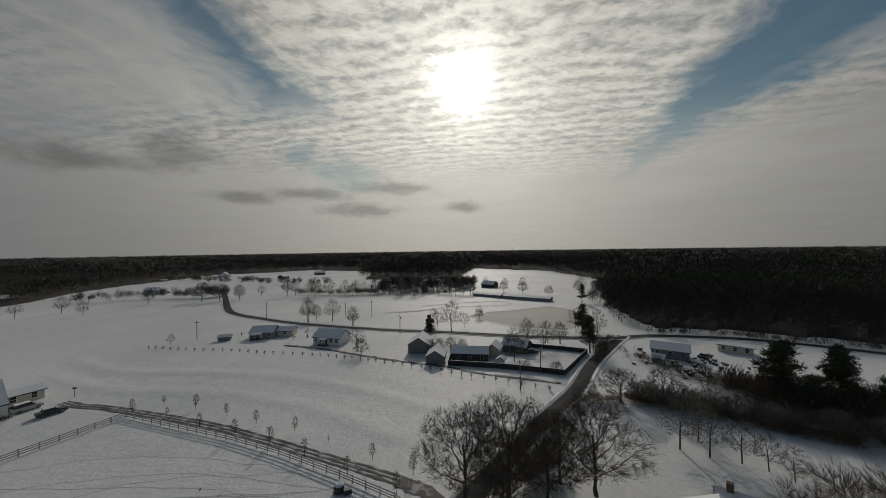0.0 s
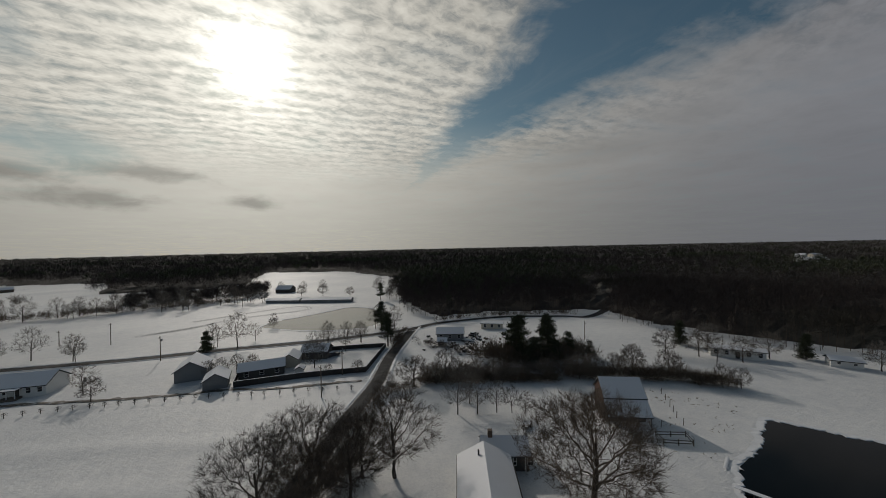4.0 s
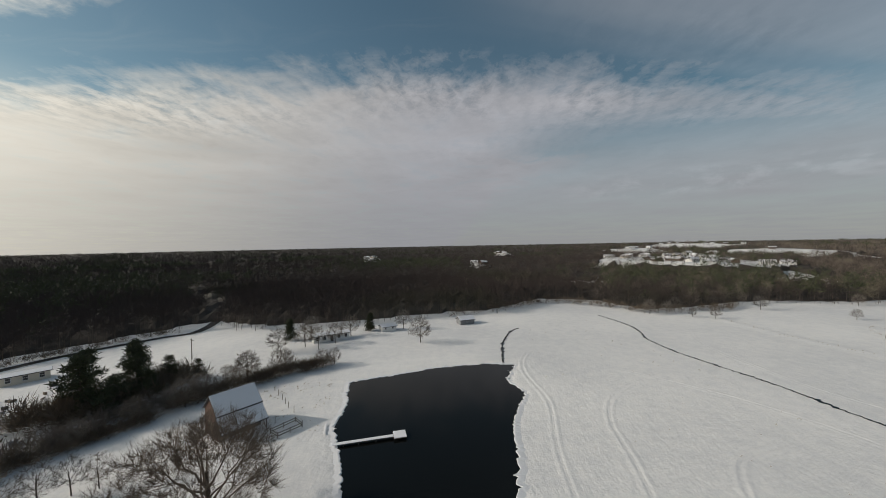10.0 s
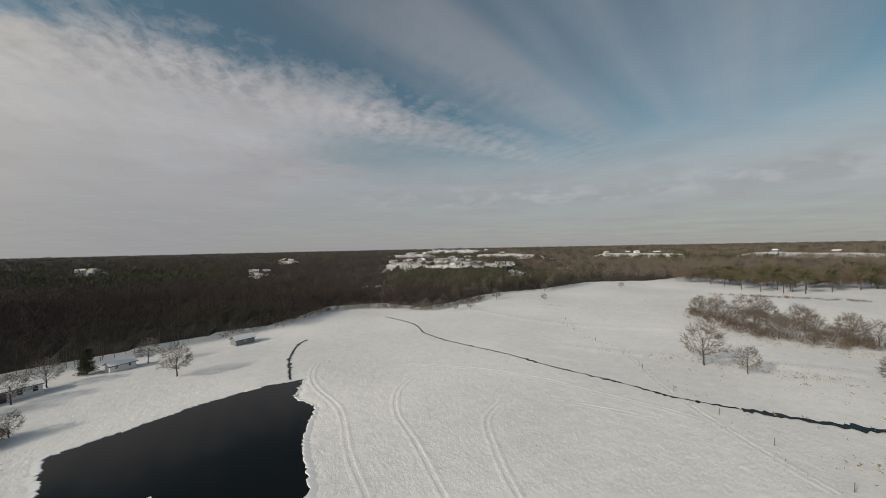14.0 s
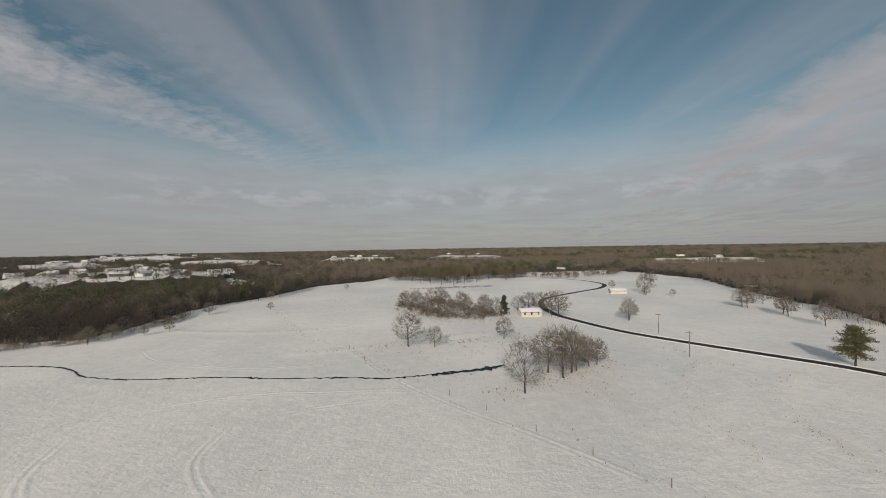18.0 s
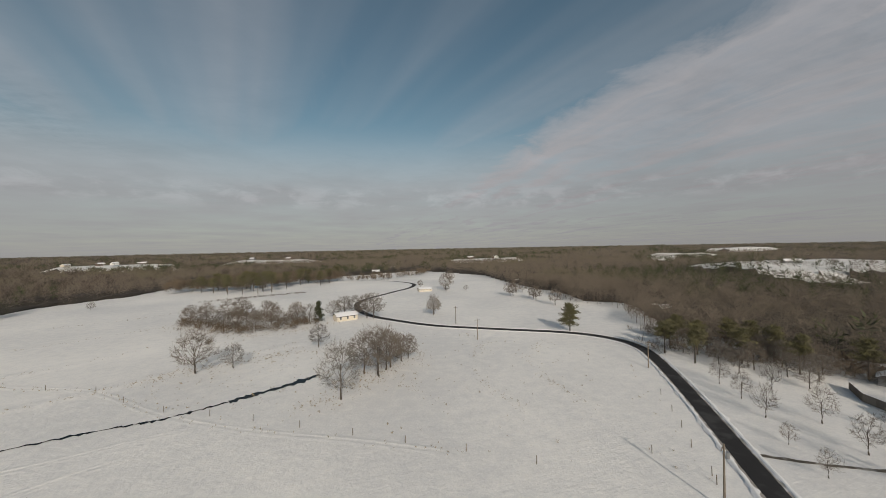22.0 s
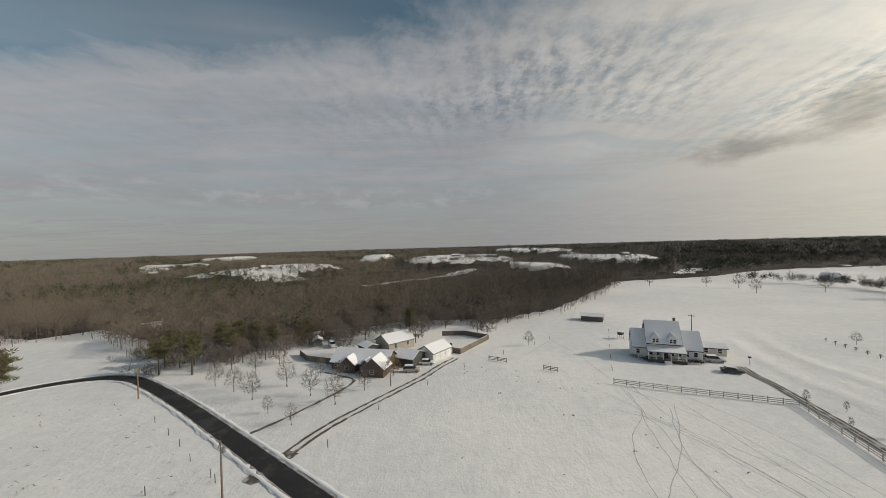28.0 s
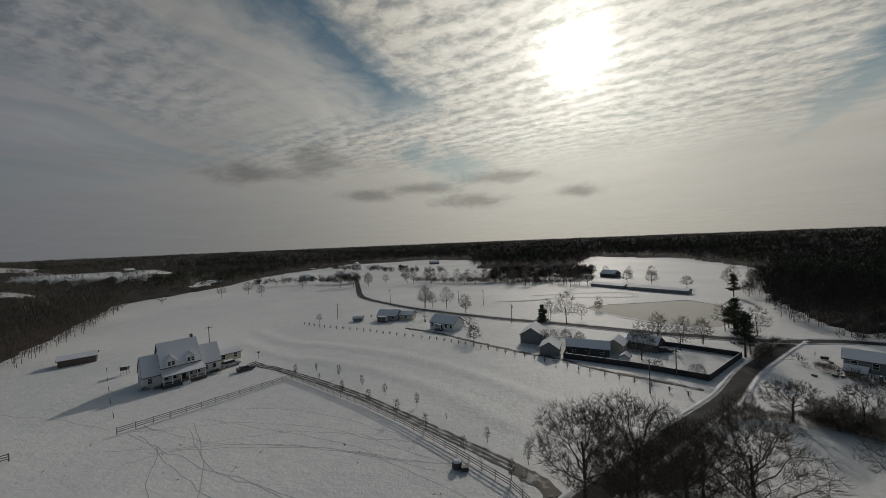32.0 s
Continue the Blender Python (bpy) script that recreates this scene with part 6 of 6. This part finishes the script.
def car(x, y, turn, label, paint, van=False):
    t = thing("car", pose(x, y, 0, 0, 0, turn), label, "car", "parked vehicles")
    h = 1.1 if van else 0.95
    bm = bmesh.new()
    prism(bm, [(-2.3, 0.3), (2.25, 0.3), (2.35, 0.55), (2.3, 0.82), (1.2, h), (-2.25, h), (-2.35, 0.7)], 1.75, "y")
    bmesh.ops.bevel(bm, geom=list(bm.edges), offset=0.06, segments=1, affect="EDGES")
    part("body", bm, paint, t)
    top = 1.75 if van else 1.42
    back = -2.15 if van else -1.6
    bm = bmesh.new()
    prism(bm, [(back, h - 0.03), (1.15, h - 0.03), (0.45, top), (back + (0.2 if van else 0.5), top)], 1.55, "y")
    cab = part("cabin", bm, GLASS, t, "dark glazed cabin")
    part("roof", boxed(back + 0.25, 0.5, -0.74, 0.74, top + 0.003, top + 0.06, bevel=0.02), paint, cab)
    part("roof_snow", boxed(back + 0.3, 0.42, -0.7, 0.7, top + 0.063, top + 0.15, bevel=0.03), ROOF_SNOW, cab)
    for u in (-1.45, 1.45):
        for s in (-1, 1):
            wh = part("wheel", rod(bmesh.new(), (u, s * 0.68, 0.33), (u, s * 0.9, 0.33), 0.33, 0.33, 14), TYRE, t)
            part("rim", rod(bmesh.new(), (u, s * 0.902, 0.33), (u, s * 0.915, 0.33), 0.19, 0.17, 10), STEEL, wh)
    for s in (-1, 1):
        part("headlight", boxed(2.28, 2.36, s * 0.62 - 0.16, s * 0.62 + 0.16, 0.58, 0.72), TRIM, t)
    return t


PAINT = {k: mat(k + "_car_paint", c, 0.3, 0.1, 4.0, 0.5, 0.0, spec=0.6) for k, c in (("silver", (0.42, 0.42, 0.42)), ("white", (0.7, 0.7, 0.7)), ("black", (0.03, 0.03, 0.035)), ("tan", (0.4, 0.36, 0.3)))}
car(-92, 75.5, 70, "silver minivan parked beside the farmhouse", PAINT["silver"], True)
car(-95, 73.5, 70, "dark car parked close to the farmhouse", PAINT["black"])
car(-84.3, 73.5, 60, "low black car on the farmhouse drive", PAINT["black"])
car(-93, -7.5, 86, "tan estate car parked before the brick house", PAINT["tan"], True)
car(-98.5, -3.5, 80, "white car parked by the garage", PAINT["white"])
car(-120, -37, 30, "white van parked behind the brick house", PAINT["white"], True)
car(-123, -34, 25, "silver car parked behind the brick house", PAINT["silver"])
car(28, 111, 15, "dark car in the fenced yard", PAINT["black"])
car(79, 104, 20, "dark car in the cluttered yard", PAINT["black"])
car(-238, 296, 10, "dark car by the far houses", PAINT["black"])
car(-250, 292, 40, "silver car by the far houses", PAINT["silver"])

# ---- smaller things ----
feeder = thing("hay_feeder", pose(-15.2, 48.6, 0), "dark round hay feeder with snow on top", "hay feeder")
bm = bmesh.new()
rod(bm, (0, 0, 0), (0, 0, 0.95), 0.75, 0.7, 18)
part("ring", bm, DARK, feeder)
bm = bmesh.new()
rod(bm, (0, 0, 0.953), (0, 0, 1.2), 0.68, 0.42, 18)
part("snow_cap", bm, ROOF_SNOW, feeder)
trough = thing("trough", pose(-13.9, 48.2, 0, 0, 0, 25), "dark feed trough beside the hay feeder", "trough")
part("tub", boxed(-0.55, 0.55, -0.4, 0.4, 0, 0.55, bevel=0.05), DARK, trough)
part("snow_cap", boxed(-0.5, 0.5, -0.35, 0.35, 0.553, 0.63, bevel=0.03), SLUSH, trough)
tower = thing("lookout_box", pose(-117, 63, 0, 0, 0, 40), "small dark lookout box on legs", "lookout")
for sx in (-0.6, 0.6):
    for sy in (-0.6, 0.6):
        part("leg", rod(bmesh.new(), (sx * 1.2, sy * 1.2, -0.1), (sx, sy, 1.5), 0.06, 0.05), WOOD, tower)
part("box", boxed(-0.8, 0.8, -0.8, 0.8, 1.5, 2.5, bevel=0.03), DARK, tower)
part("roof", boxed(-0.95, 0.95, -0.95, 0.95, 2.503, 2.6), ROOF_SNOW, tower)
bird = thing("bird_house", pose(-88.5, 82, 0), "bird house on a thin pole", "bird house")
part("pole", rod(bmesh.new(), (0, 0, -0.2), (0, 0, 2.0), 0.05, 0.05), WOOD, bird)
part("box", boxed(-0.25, 0.25, -0.25, 0.25, 2.0, 2.45, bevel=0.02), DARK, bird)
part("lid", boxed(-0.32, 0.32, -0.32, 0.32, 2.453, 2.52), ROOF_SNOW, bird)
sled = thing("trailer_bed", pose(47, 46, 0, 0, 0, 25), "flat trailer bed dusted with snow in the orchard", "trailer")
part("bed", boxed(-1.2, 1.2, -0.6, 0.6, 0.4, 0.5), DARK, sled)
part("snow_cover", boxed(-1.1, 1.1, -0.5, 0.5, 0.503, 0.56, bevel=0.02), ROOF_SNOW, sled)
for s in (-0.66, 0.66):
    part("wheel", rod(bmesh.new(), (0, s - 0.06, 0.3), (0, s + 0.06, 0.3), 0.3, 0.3, 12), TYRE, sled)
rng_j = random.Random(9)
for i in range(84):
    x, y = rng_j.gauss(66, 4.5), rng_j.gauss(100, 4.0)
    if i > 40:
        x, y = rng_j.gauss(76, 5), rng_j.gauss(97, 5)
    if i > 66:
        x, y = rng_j.gauss(72, 4), rng_j.gauss(84, 4)
    if math.hypot(x - 69.8, y - 106.2) < 5.5 or math.hypot(x - 62.8, y - 100.6) < 2.4:
        continue
    w, d, h = rng_j.uniform(0.2, 0.75), rng_j.uniform(0.2, 0.6), rng_j.uniform(0.25, 0.8)
    t = thing("junk_crate", pose(x, y, 0, 0, 0, rng_j.uniform(0, 180)), "dark crate of yard clutter dusted with snow", "clutter", "yard clutter")
    part("body", boxed(-w, w, -d, d, -0.05, h, bevel=0.1), rng_j.choice((DARK, WOOD, GREY)), t)
    part("snow_cap", boxed(-w * 0.6, w * 0.5, -d * 0.6, d * 0.4, h + 0.002, h + 0.06, bevel=0.02), ROOF_SNOW, t)
for x, y, L, turn in ((69, 68, 7, -42), (66, 63, 6, -40)):
    t = thing("log_pile", pose(x, y, 0, 0, 0, turn), "snow-topped stack of logs behind the hedgerow", "log pile", "log piles")
    for k in range(5):
        part("log", rod(bmesh.new(), (-L / 2, -0.8 + k * 0.4, 0.2), (L / 2, -0.8 + k * 0.4, 0.2), 0.2, 0.19, 8), WOOD, t)
    part("snow_cover", boxed(-L / 2, L / 2, -0.9, 0.9, 0.41, 0.52, bevel=0.04), ROOF_SNOW, t)

# ---- tracks in the snow ----
TRAILS = [[(-79, 45), (-61, 43.6), (-48.6, 46), (-34, 47.8), (-20, 48.6)], [(-68, 46), (-54, 39), (-42.6, 37.6), (-34.5, 36), (-20, 33)], [(-76, 37), (-64, 41.2), (-53, 47.7), (-40, 52), (-24, 53)], [(-68, 41), (-56, 31.7), (-47, 29), (-39, 26.6), (-25, 24)],
          [(-72, 53.4), (-57, 57), (-43, 57), (-29, 54.5), (-16, 50)], [(-119, 39), (-100, 42), (-84, 42)], [(-118, 39), (-100, 23)], [(-67, 38.7), (-50, 45), (-33, 48), (-20, 45.6), (-10, 42)], [(-68, 35), (-61, 42), (-43, 47), (-16, 49)], [(-70, 50), (-55, 50), (-38, 49.5), (-18, 47)]]
wander = np.random.default_rng(300)
for k in range(4):
    a = np.array((-74.0, 47.0)) + wander.normal(0, (6, 5))
    b = np.array((wander.uniform(-40, -12), wander.uniform(22, 50)))
    side = np.array((-(b - a)[1], (b - a)[0])) / np.linalg.norm(b - a)
    bow = wander.normal(0, 6)
    TRAILS.append([tuple(a + (b - a) * u + side * bow * u * (1 - u) * 3) for u in (0, 0.25, 0.5, 0.75, 1)])
for i, t in enumerate(TRAILS):
    line = curve_points(t, 3.0)
    line = line + wander.normal(0, 0.22, line.shape)
    tag(ribbon("animal_trail", [tuple(p) for p in line], 0.13, TRACK, -0.016, 0.0, 0.02, 0.6, seed=i), "thin trodden animal trail in the snow", "trail", "animal trails", kind="stuff")
for k, (pts, w) in enumerate((([(-50.5, -28.5), (-54, -27), (-58, -25)], 2.6), ([(-1.5, 46), (-3, 48.5), (-7, 50.5)], 2.2))):
    tag(ribbon("muddy_apron", pts, w, MUD, 0.06, 0.01, 0.3, 0.6, seed=90 + k), "churned muddy apron where the drive meets the road", "mud", kind="structure")
